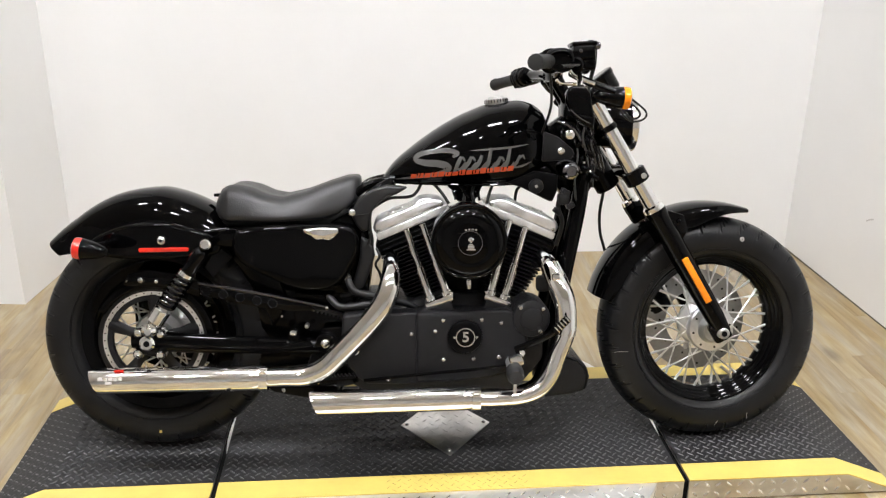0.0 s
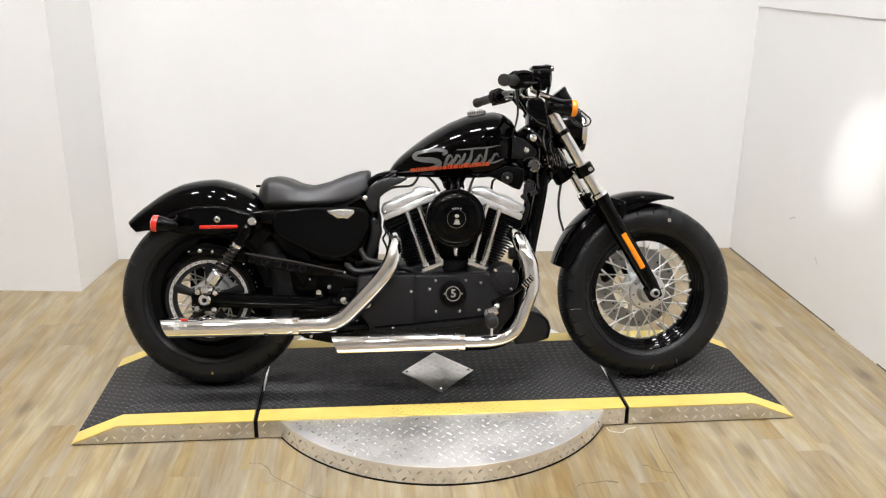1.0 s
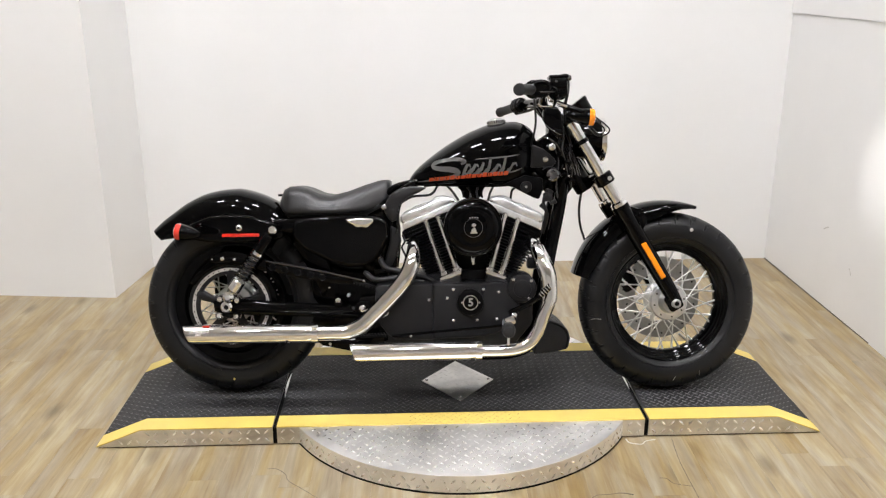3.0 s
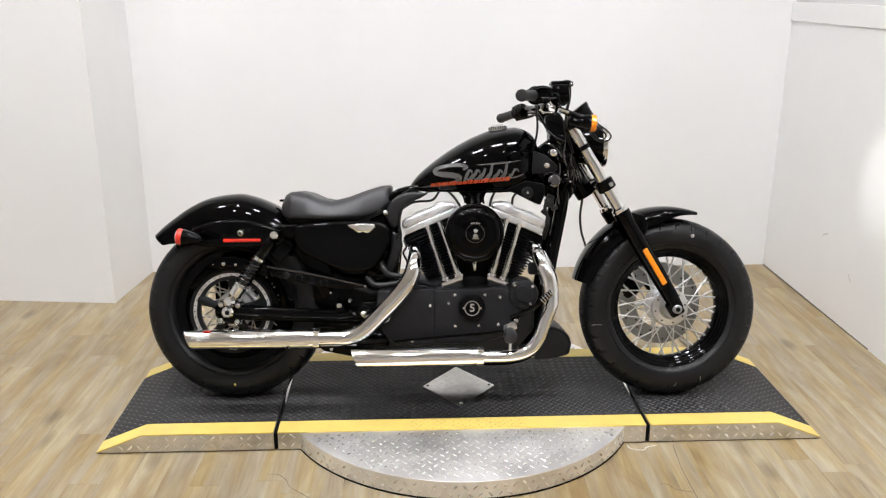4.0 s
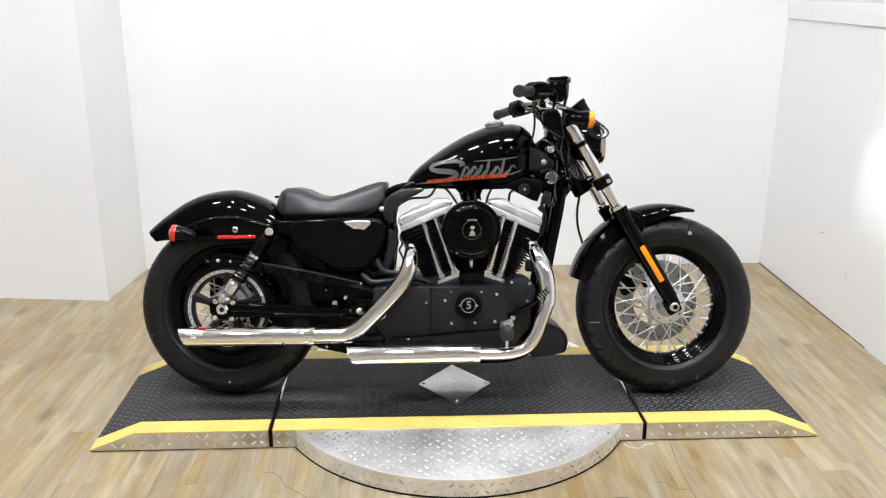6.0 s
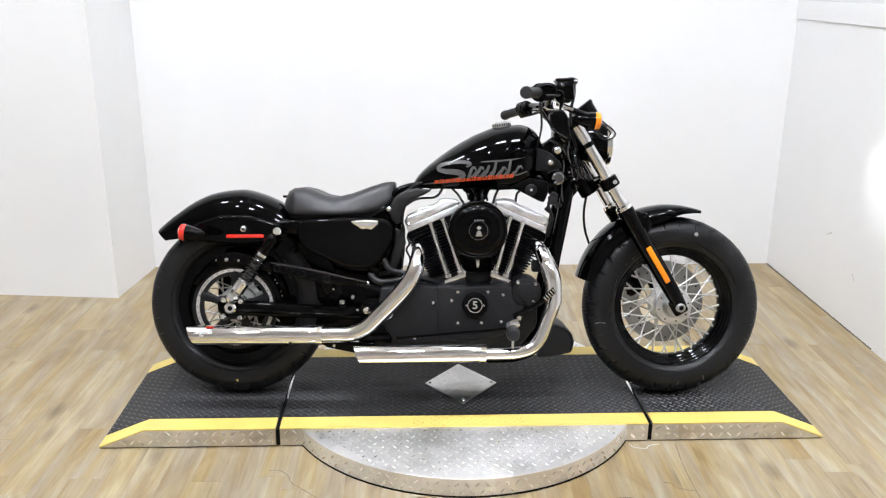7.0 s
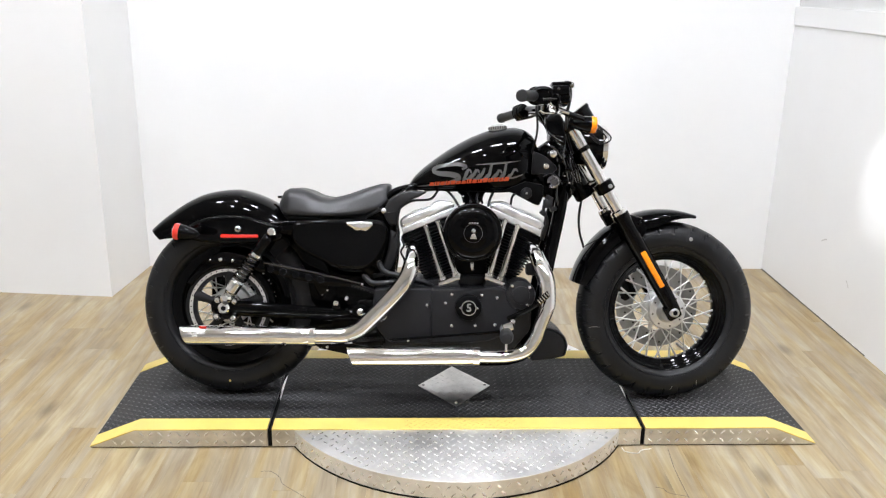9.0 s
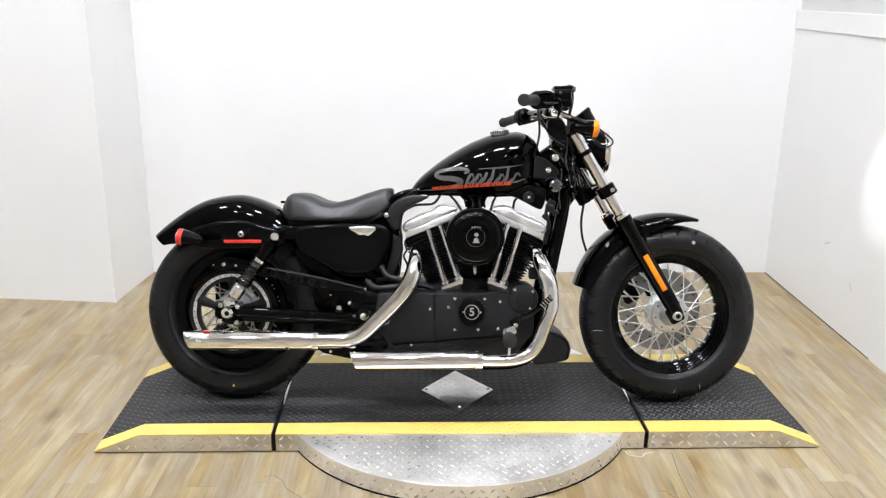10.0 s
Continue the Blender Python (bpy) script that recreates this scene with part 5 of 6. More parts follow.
# chrome patch shaped like the bright reflection on the tank's curved top
part("oil_tank_reflection", prism([(-0.354, 0.602), (-0.304, 0.606), (-0.261, 0.604), (-0.259, 0.592), (-0.272, 0.580), (-0.285, 0.571), (-0.300, 0.576), (-0.318, 0.573), (-0.330, 0.583), (-0.345, 0.591)], -0.135, -0.153, 0.006, None, 3), CHROME, motorcycle)
part("battery_box", box((-0.38, 0.02, 0.47), (0.26, 0.16, 0.26), 0.02), FRAMEBLACK, motorcycle)
part("inner_fender", prism([(-0.60, 0.58), (-0.46, 0.60), (-0.40, 0.40), (-0.44, 0.33), (-0.47, 0.40), (-0.53, 0.50)], -0.085, 0.085, 0.01), FRAMEBLACK, motorcycle)
part("gearbox", box((-0.30, 0.02, 0.31), (0.22, 0.19, 0.24), 0.02), FRAMEBLACK, motorcycle)
part("rear_crossmember", prism([(-0.50, 0.46), (-0.38, 0.44), (-0.36, 0.27), (-0.42, 0.26), (-0.475, 0.33)], -0.075, 0.075, 0.012), FRAMEBLACK, motorcycle)
part("lower_crossmember", box((-0.44, 0, 0.255), (0.12, 0.14, 0.09), 0.015), FRAMEBLACK, motorcycle)
part("frame_plate", prism([(-0.31, 0.34), (-0.235, 0.345), (-0.21, 0.19), (-0.30, 0.17), (-0.36, 0.22)], -0.118, -0.104, 0.006), FRAMEBLACK, motorcycle)
part("lower_bracket", prism([(-0.45, 0.20), (-0.27, 0.205), (-0.27, 0.165), (-0.33, 0.165), (-0.43, 0.185)], -0.170, -0.160, 0.004), FRAMEBLACK, motorcycle)
for x, z in ((-0.405, 0.192), (-0.21, 0.155), (-0.04, 0.150)):
    part("bracket_bolt", disc((x, z), 0.006, -0.160, -0.178, 14), BOLT, motorcycle)

# frame
for s in (-1, 1):
    part("down_tube", sweep([(0.395, s * 0.03, 0.785), (0.377, s * 0.065, 0.755), (0.357, s * 0.088, 0.64), (0.328, s * 0.092, 0.49), (0.300, s * 0.092, 0.33), (0.274, s * 0.092, 0.20), (0.225, s * 0.092, 0.152), (0.10, s * 0.092, 0.140), (-0.26, s * 0.092, 0.145)], 0.0215, 16), PAINT, motorcycle, "gloss black frame tube")
    part("seat_tube", sweep([(-0.125, s * 0.075, 0.712), (-0.165, s * 0.085, 0.690), (-0.193, s * 0.09, 0.655), (-0.205, s * 0.092, 0.60), (-0.200, s * 0.095, 0.50), (-0.215, s * 0.098, 0.38), (-0.255, s * 0.095, 0.25), (-0.28, s * 0.092, 0.16)], [0.017, 0.018, 0.019, 0.018, 0.017, 0.016, 0.015], 16, True, True, None, 0.8), PAINT, motorcycle, "gloss black frame tube")
    part("rear_rail", sweep([(-0.12, s * 0.06, 0.722), (-0.19, s * 0.07, 0.706), (-0.25, s * 0.065, 0.66), (-0.36, s * 0.07, 0.607), (-0.50, s * 0.085, 0.598), (-0.62, s * 0.10, 0.585)], 0.0110, 14), PAINT, motorcycle, "gloss black frame rail")
part("backbone", sweep([(0.36, 0, 0.83), (0.25, 0, 0.80), (0.0, 0, 0.745), (-0.10, 0, 0.730)], 0.028, 18), FRAMEBLACK, motorcycle)
part("frame_cover", prism([(-0.084, 0.704), (-0.108, 0.707), (-0.141, 0.709), (-0.175, 0.700), (-0.199, 0.686), (-0.216, 0.669), (-0.226, 0.648), (-0.230, 0.630), (-0.218, 0.606), (-0.205, 0.590), (-0.190, 0.592), (-0.184, 0.604), (-0.185, 0.620), (-0.178, 0.641), (-0.161, 0.663), (-0.142, 0.675), (-0.113, 0.687)], -0.120, -0.080, 0.009, None, 3), SATINGREY, motorcycle, "satin dark grey frame cover", 60)
part("lower_frame_cover", prism([(-0.208, 0.582), (-0.185, 0.566), (-0.175, 0.546), (-0.172, 0.526), (-0.185, 0.486), (-0.200, 0.438), (-0.236, 0.436), (-0.224, 0.477), (-0.213, 0.516)], -0.112, -0.080, 0.009, None, 3), SATINGREY, motorcycle, "satin dark grey lower frame cover", 60)
part("cover_seam", sweep([(-0.226, -0.1212, 0.634), (-0.204, -0.1215, 0.634), (-0.180, -0.1212, 0.640)], 0.0013, 6), CABLE, motorcycle)
part("inner_panel", prism([(-0.30, 0.70), (-0.215, 0.69), (-0.196, 0.60), (-0.205, 0.40), (-0.30, 0.38)], -0.070, 0.060, 0.008), FRAMEBLACK, motorcycle)
part("vent_wire", sweep([(-0.112, -0.09, 0.690), (-0.150, -0.11, 0.683), (-0.176, -0.118, 0.655), (-0.183, -0.122, 0.618), (-0.182, -0.122, 0.580), (-0.192, -0.118, 0.550)], 0.0032, 8), CABLE, motorcycle)
part("vent_wire", sweep([(-0.168, -0.10, 0.545), (-0.160, -0.11, 0.525), (-0.170, -0.11, 0.505), (-0.160, -0.10, 0.480), (-0.156, -0.09, 0.46)], 0.0036, 8), CABLE, motorcycle)
part("intake_block", box((0.063, -0.035, 0.495), (0.115, 0.11, 0.17), 0.02), FINBLACK, motorcycle)
part("rail_bolt", disc((-0.228, 0.640), 0.0095, -0.10, -0.122, 18, 0.002), BOLT, motorcycle)
part("front_spoiler", prism([(0.272, 0.138), (0.286, 0.212), (0.302, 0.246), (0.324, 0.257), (0.361, 0.246), (0.389, 0.225), (0.398, 0.194), (0.391, 0.158), (0.345, 0.146)], -0.105, 0.105, 0.010, None, 3), SATIN, motorcycle, "black lower front cover")
part("spoiler_rim", sweep([(0.296, -0.105, 0.222), (0.307, -0.105, 0.240), (0.324, -0.105, 0.249), (0.357, -0.105, 0.239), (0.381, -0.105, 0.220), (0.389, -0.105, 0.193), (0.384, -0.105, 0.163)], 0.0022, 8), FRAMEBLACK, motorcycle)
part("side_stand", sweep([(0.12, 0.13, 0.17), (0.02, 0.20, 0.10), (-0.10, 0.285, 0.068)], 0.012, 12), FRAMEBLACK, motorcycle)

# foot controls
peg = part("foot_peg", sweep([(0.177, -0.232, 0.256), (0.177, -0.234, 0.256), (0.176, -0.262, 0.252), (0.1755, -0.276, 0.2505), (0.175, -0.286, 0.2495), (0.175, -0.290, 0.249)], [0.015, 0.0200, 0.0225, 0.0215, 0.0165, 0.006], 24, False), GRIP, motorcycle, "black rubber foot peg on a chrome mount")
part("peg_mount", rod((0.176, -0.165, 0.270), (0.177, -0.240, 0.260), 0.0175, 18, 0.004), ALU, peg)
part("peg_clevis", box((0.182, -0.232, 0.280), (0.034, 0.036, 0.030), 0.007, Matrix.Rotation(radians(-20), 4, "Y")), CHROME, peg)
part("peg_spring", rod((0.192, -0.205, 0.288), (0.200, -0.225, 0.296), 0.009, 14, 0.003), CHROME, peg)
part("peg_feeler", rod((0.175, -0.272, 0.238), (0.174, -0.274, 0.206), 0.0048, 12, 0.0015), CHROME, peg)
pedal = part("brake_pedal", sweep([(0.185, -0.205, 0.300), (0.215, -0.225, 0.318), (0.250, -0.245, 0.340), (0.285, -0.262, 0.372)], 0.0085, 12), FRAMEBLACK, motorcycle, "black brake pedal with a chrome pad")
part("pedal_pad", rod((0.268, -0.262, 0.356), (0.306, -0.262, 0.392), 0.010, 12, 0.003), FRAMEBLACK, pedal)
for k in range(5):
    p = Vector((0.276 + k * 0.0065, -0.262, 0.364 + k * 0.0062))
    d = Vector((0.72, 0, 0.69))
    part("pad_ring", rod(p, p + d * 0.003, 0.0108, 14), CHROME, pedal)
part("brake_rod", sweep([(0.19, -0.20, 0.262), (0.10, -0.21, 0.252), (-0.05, -0.205, 0.238), (-0.2, -0.20, 0.222)], 0.0040, 10), PAINT, motorcycle)

# handlebar and controls
RAISE = 0.011  # the right grip stands a little higher, as the bar is steered
BAR = [(0.192, 0.405, 0.986), (0.232, 0.31, 0.998), (0.272, 0.215, 1.004), (0.292, 0.135, 1.001), (0.298, 0.075, 0.994), (0.300, 0.03, 0.989)]
part("handlebar", sweep([(x, -y, z + RAISE * k) for (x, y, z), k in zip(BAR, (1, 1, 0.9, 0.5, 0, 0))] + [(x, y, z) for x, y, z in reversed(BAR)], 0.0125, 16), PAINT, motorcycle, "gloss black handlebar")


def bar_point(f, s):
    """A point a fraction f of the way in from a grip's outer end."""
    a, z = Vector(BAR[0]), Vector(BAR[2])
    p = a + (z - a) * f
    return Vector((p.x, s * p.y, p.z + (RAISE if s < 0 else 0)))


for s in (-1, 1):
    part("grip", sweep([bar_point(-0.02, s), bar_point(-0.015, s), bar_point(0.03, s), bar_point(0.05, s), bar_point(0.60, s), bar_point(0.62, s)], [0.013, 0.0180, 0.0188, 0.0165, 0.0160, 0.0175], 22, False), GRIP, motorcycle, "black rubber handlebar grip")
    sw = part("switch_housing", sweep([bar_point(0.63, s), bar_point(0.64, s), bar_point(0.70, s), bar_point(0.80, s), bar_point(0.90, s), bar_point(0.91, s)], [0.019, 0.024, 0.0275, 0.0275, 0.024, 0.020], 22, False), PAINT, motorcycle, "black switch housing")
    for f in (0.68, 0.74, 0.83):
        a, z = bar_point(f, s), bar_point(f + 0.015, s)
        part("housing_rib", rod(a, z, 0.0290, 22, 0.002), FRAMEBLACK, sw)
    p = bar_point(0.76, s)
    part("switch_button", box(p + Vector((-0.022, 0, 0.012)), (0.016, 0.018, 0.014), 0.004), GRIP, sw)
    perch = bar_point(0.98, s)
    part("lever_perch", box(perch + Vector((0.018, 0, 0)), (0.045, 0.030, 0.030), 0.008), FRAMEBLACK, motorcycle)
    e0, e1, e2 = perch + Vector((0.042, 0, 0.0)), bar_point(0.55, s) + Vector((0.070, 0, -0.006)), bar_point(0.10, s) + Vector((0.052, 0, -0.010))
    part("lever", sweep([e0, e1, e2], [0.008, 0.0075, 0.006], 12, True, True, None, 0.7), FRAMEBLACK, motorcycle, "black hand lever")
# the throttle clamp stands above the right grip
clamp = part("throttle_clamp", prism([(0.228, 1.012), (0.238, 1.030), (0.256, 1.037), (0.280, 1.037), (0.296, 1.028), (0.298, 1.000), (0.284, 0.984), (0.250, 0.986)], -0.300, -0.235, 0.012, None, 3, 3), FRAMEBLACK, motorcycle, "black throttle clamp housing")
for x, z in ((0.246, 1.022), (0.284, 1.020)):
    part("clamp_screw", disc((x, z), 0.0035, -0.298, -0.3025, 10), DARKCHROME, clamp)
part("clamp_ridge", sweep([(0.234, -0.302, 1.012), (0.252, -0.304, 1.026), (0.278, -0.304, 1.028), (0.292, -0.302, 1.016)], 0.003, 8), PAINT, clamp)
# master cylinder on the right bar
tip = Matrix.Rotation(radians(-3), 4, "Y")
mc = part("master_cylinder", box((0.327, -0.245, 1.030), (0.054, 0.058, 0.034), 0.006, tip), FRAMEBLACK, motorcycle, "black brake fluid reservoir")
part("reservoir_lid", box((0.327, -0.245, 1.0505), (0.060, 0.064, 0.009), 0.003, tip), FRAMEBLACK, mc)
part("cylinder_bracket", box((0.334, -0.243, 1.008), (0.046, 0.050, 0.036), 0.006, tip), FRAMEBLACK, mc)
part("cylinder_body", rod((0.305, -0.280, 1.000), (0.345, -0.190, 1.002), 0.019, 16, 0.004), FRAMEBLACK, mc)
part("reservoir_window", disc((0.318, 1.033), 0.0055, -0.272, -0.2765, 16), DARKCHROME, mc)
for x, z, r in ((0.308, 1.012, 0.0075), (0.345, 1.010, 0.009), (0.326, 1.006, 0.006)):
    part("clamp_boss", disc((x, z), r, -0.235, -0.270, 16, 0.002), FRAMEBLACK, mc)
part("banjo_bolt", rod((0.352, -0.262, 1.045), (0.366, -0.262, 1.047), 0.0085, 12, 0.002), DARKCHROME, mc)
part("brake_switch", box((0.354, -0.235, 1.018), (0.012, 0.026, 0.034), 0.004, tip), FRAMEBLACK, mc)
# mirror slung under the right grip
b = prism([(0.263, 0.934), (0.267, 0.908), (0.278, 0.887), (0.295, 0.869), (0.315, 0.8535), (0.327, 0.856), (0.3275, 0.8785), (0.323, 0.901), (0.317, 0.932), (0.3066, 0.946), (0.275, 0.947)], -0.362, -0.398, 0.013, None, 4)
mirror = part("mirror", b, PAINT, motorcycle, "black teardrop mirror slung under the grip", 40)
part("mirror_ridge", prism([(0.279, 0.889), (0.302, 0.8845), (0.3235, 0.8795), (0.3215, 0.866), (0.312, 0.863), (0.294, 0.875)], -0.396, -0.404, 0.004, None, 2), PAINT, mirror)
# paler strip that draws the highlight along the mirror's ridge
part("mirror_edge", sweep([(0.2715, -0.4010, 0.896), (0.284, -0.4035, 0.883), (0.300, -0.4045, 0.872), (0.318, -0.4030, 0.864)], [0.0010, 0.0022, 0.0022, 0.0012], 8), SATINEDGE, mirror)
part("mirror_stem", sweep([(0.318, -0.255, 0.992), (0.312, -0.300, 0.965), (0.300, -0.350, 0.940)], 0.0065, 12), CHROME, mirror)
part("mirror_joint", rod((0.304, -0.352, 0.948), (0.298, -0.362, 0.925), 0.011, 14, 0.003), FRAMEBLACK, mirror)
part("brake_hose", sweep([(0.342, -0.240, 1.056), (0.357, -0.238, 1.052), (0.362, -0.225, 1.01), (0.356, -0.200, 0.958), (0.372, -0.110, 0.905), (0.400, -0.06, 0.84)], 0.0050, 10), CABLE, motorcycle)
for pts in (((0.287, -0.285, 1.004), (0.289, -0.283, 0.996), (0.298, -0.280, 0.980), (0.321, -0.278, 0.967), (0.352, -0.276, 0.957)), ((0.262, -0.272, 0.966), (0.276, -0.270, 0.957), (0.305, -0.268, 0.9565), (0.328, -0.266, 0.951))):
    part("cable_elbow", sweep(pts, 0.0046, 10), CHROME, motorcycle, "chrome throttle cable elbow")
part("brake_hose_lower", sweep([(0.452, 0.02, 0.715), (0.443, -0.01, 0.680), (0.440, 0.01, 0.630), (0.447, 0.04, 0.585), (0.462, 0.07, 0.54), (0.50, 0.10, 0.47), (0.60, 0.10, 0.40)], 0.0042, 10), CABLE, motorcycle)
part("throttle_cable", sweep([(0.256, -0.215, 0.985), (0.2605, -0.21, 0.955), (0.2645, -0.19, 0.905), (0.262, -0.10, 0.85), (0.25, -0.05, 0.80)], 0.0035, 8), CABLE, motorcycle)
part("clutch_cable", sweep([(0.300, 0.205, 1.0), (0.335, 0.17, 0.985), (0.40, 0.12, 0.93), (0.44, 0.09, 0.86), (0.41, 0.06, 0.74), (0.36, 0.09, 0.60)], 0.0042, 8), CABLE, motorcycle)
for y in (-0.030, 0.030):
    part("riser", sweep([(0.346, y, 0.913), (0.326, y, 0.945), (0.302, y, 0.985)], [0.018, 0.017, 0.019], 16), PAINT, motorcycle)
part("riser_clamp", box((0.301, 0, 0.990), (0.040, 0.095, 0.032), 0.008), FRAMEBLACK, motorcycle)
# speedometer
m = Matrix.Translation((0.428, -0.005, 0.978)) @ Matrix.Rotation(radians(-38), 4, "Y") @ Matrix.Rotation(radians(90), 4, "X")
b = revolve([(0.0005, -0.045), (0.030, -0.045), (0.036, -0.035), (0.040, 0.0), (0.0425, 0.004), (0.0425, 0.014), (0.038, 0.016), (0.0005, 0.014)], 36, (0, 0, 0), False)
bmesh.ops.transform(b, matrix=m, verts=b.verts)
part("speedometer", b, PAINT, motorcycle, "black speedometer pod")
# headlight
hl = part("headlight", sweep([(0.372, 0, 0.872), (0.376, 0, 0.872), (0.392, 0, 0.871), (0.430, 0, 0.869), (0.478, 0, 0.866), (0.502, 0, 0.865)], [0.020, 0.034, 0.050, 0.064, 0.0705, 0.0715], 40, False), PAINT, motorcycle, "round black headlight with a chrome rim")
m = Matrix.Translation((0.500, 0, 0.865)) @ Matrix.Rotation(radians(-90), 4, "Z")
b = revolve([(0.0705, 0.0), (0.0745, 0.002), (0.0755, 0.010), (0.0735, 0.018), (0.068, 0.022), (0.064, 0.020), (0.064, 0.006)], 48)
bmesh.ops.transform(b, matrix=m, verts=b.verts)
part("headlight_rim", b, CHROME, hl)
b = revolve([(0.0645, 0.012), (0.050, 0.020), (0.028, 0.026), (0.0005, 0.028)], 40, (0, 0, 0), False)
bmesh.ops.transform(b, matrix=m, verts=b.verts)
part("headlight_lens", b, GLASS, hl)
part("headlight_bracket", box((0.420, 0, 0.925), (0.09, 0.05, 0.018), 0.006, Matrix.Rotation(radians(12), 4, "Y")), FRAMEBLACK, motorcycle)
# front turn signals on stalks from the bar
for s in (-1, 1):
    prof = [(0.0005, -0.062), (0.008, -0.058), (0.016, -0.044), (0.0225, -0.022), (0.0258, -0.002), (0.0262, 0.014)]
    m = Matrix.Translation((0.412, s * 0.262, 0.926)) @ Matrix.Rotation(radians(-90), 4, "Z") @ Matrix.Rotation(radians(-4), 4, "X")
    b = revolve(prof, 32, (0, 0, 0), False)
    bmesh.ops.transform(b, matrix=m, verts=b.verts)
    sig = part("front_turn_signal", b, PAINT, motorcycle, "black bullet lamp with an amber lens")
    b = revolve([(0.0262, 0.010), (0.0268, 0.020), (0.0255, 0.026), (0.018, 0.0295), (0.0005, 0.031)], 32, (0, 0, 0), False)
    bmesh.ops.transform(b, matrix=m, verts=b.verts)
    part("lens", b, AMBER, sig, "amber lens")
    part("stalk", sweep([(0.310, s * 0.205, 0.985), (0.335, s * 0.250, 0.966), (0.362, s * 0.268, 0.953), (0.400, s * 0.276, 0.938)], [0.009, 0.009, 0.0095, 0.011], 12), FRAMEBLACK, sig)
part("signal_wire", sweep([(0.445, -0.215, 0.932), (0.465, -0.205, 0.921), (0.498, -0.200, 0.894), (0.494, -0.195, 0.876), (0.466, -0.20, 0.870), (0.440, -0.21, 0.885), (0.425, -0.23, 0.905)], 0.0026, 8), CABLE, motorcycle)
part("signal_wire", sweep([(0.440, -0.210, 0.930), (0.462, -0.200, 0.913), (0.484, -0.195, 0.893), (0.482, -0.19, 0.880), (0.462, -0.20, 0.878), (0.435, -0.22, 0.900)], 0.0024, 8), CABLE, motorcycle)
# covers and brackets round the steering head
part("head_cover", box((0.352, 0, 0.905), (0.055, 0.10, 0.07), 0.014), FRAMEBLACK, motorcycle)
plate = part("coil_bracket", prism([(0.262, 0.846), (0.300, 0.832), (0.338, 0.800), (0.344, 0.786), (0.330, 0.772), (0.258, 0.768)], -0.108, -0.094, 0.005), SATIN, motorcycle, "black bracket plate with silver bolts")
for x, z, r in ((0.306, 0.796, 0.0098), (0.328, 0.837, 0.0125)):
    part("bracket_bolt", disc((x, z), r, -0.10, -0.120, 20, 0.002), BOLT, plate)
part("ignition_switch", revolve([(0.0005, -0.140), (0.012, -0.139), (0.0135, -0.136), (0.017, -0.134), (0.021, -0.130), (0.022, -0.090)], 28, (0.330, 0, 0.745), False), DARKCHROME, motorcycle, "dark chrome ignition switch")
coil = part("coil_cover", prism([(0.165, 0.714), (0.205, 0.703), (0.270, 0.670), (0.287, 0.664), (0.300, 0.695), (0.300, 0.735), (0.24, 0.745)], -0.112, -0.060, 0.006), FINBLACK, motorcycle, "black ignition coil cover under the tank")
part("coil_boss", disc((0.243, 0.706), 0.019, -0.108, -0.120, 28, 0.002), SATIN, coil)
part("coil_screw", disc((0.243, 0.706), 0.005, -0.118, -0.1235, 12, 0.001), STEEL, coil)
part("engine_mount", prism([(0.195, 0.725), (0.275, 0.76), (0.31, 0.72), (0.285, 0.685), (0.235, 0.70)], -0.085, -0.055, 0.008), PAINT, motorcycle)
part("front_block", box((0.345, 0, 0.79), (0.07, 0.11, 0.13), 0.02), PAINT, motorcycle)
part("wiring_tray", prism([(0.262, 0.842), (0.330, 0.890), (0.395, 0.862), (0.425, 0.790), (0.420, 0.712), (0.388, 0.668), (0.350, 0.640), (0.318, 0.690), (0.262, 0.715)], -0.030, 0.030, 0.010), FRAMEBLACK, motorcycle)
mount = part("top_mount", prism([(0.022, 0.712), (0.110, 0.712), (0.098, 0.676), (0.084, 0.662), (0.046, 0.662), (0.034, 0.676)], -0.075, -0.040, 0.006), FINBLACK, motorcycle, "black top engine mount with small clips")
for x, z, r in ((0.040, 0.690, 0.0065), (0.065, 0.700, 0.0050), (0.090, 0.688, 0.0065), (0.066, 0.678, 0.0045), (0.052, 0.668, 0.0045), (0.080, 0.668, 0.0045)):
    part("mount_clip", disc((x, z), r, -0.070, -0.086, 14, 0.003), PAINT, mount)
for pts in (((0.020, -0.08, 0.705), (0.034, -0.10, 0.692), (0.036, -0.11, 0.672)), ((0.105, -0.08, 0.705), (0.096, -0.10, 0.690), (0.098, -0.11, 0.670)), ((0.062, -0.085, 0.712), (0.058, -0.105, 0.694), (0.070, -0.11, 0.676))):
    part("mount_wire", sweep(pts, 0.0036, 8), PAINT, mount)
part("wire_loom", sweep([(0.318, -0.10, 0.70), (0.302, -0.11, 0.655), (0.314, -0.108, 0.61), (0.300, -0.10, 0.55)], 0.006, 10), CABLE, motorcycle)
part("sensor", box((0.316, -0.105, 0.672), (0.030, 0.026, 0.030), 0.006), SATIN, motorcycle)
part("sensor", box((0.262, -0.13, 0.455), (0.034, 0.03, 0.040), 0.008), SATIN, motorcycle)
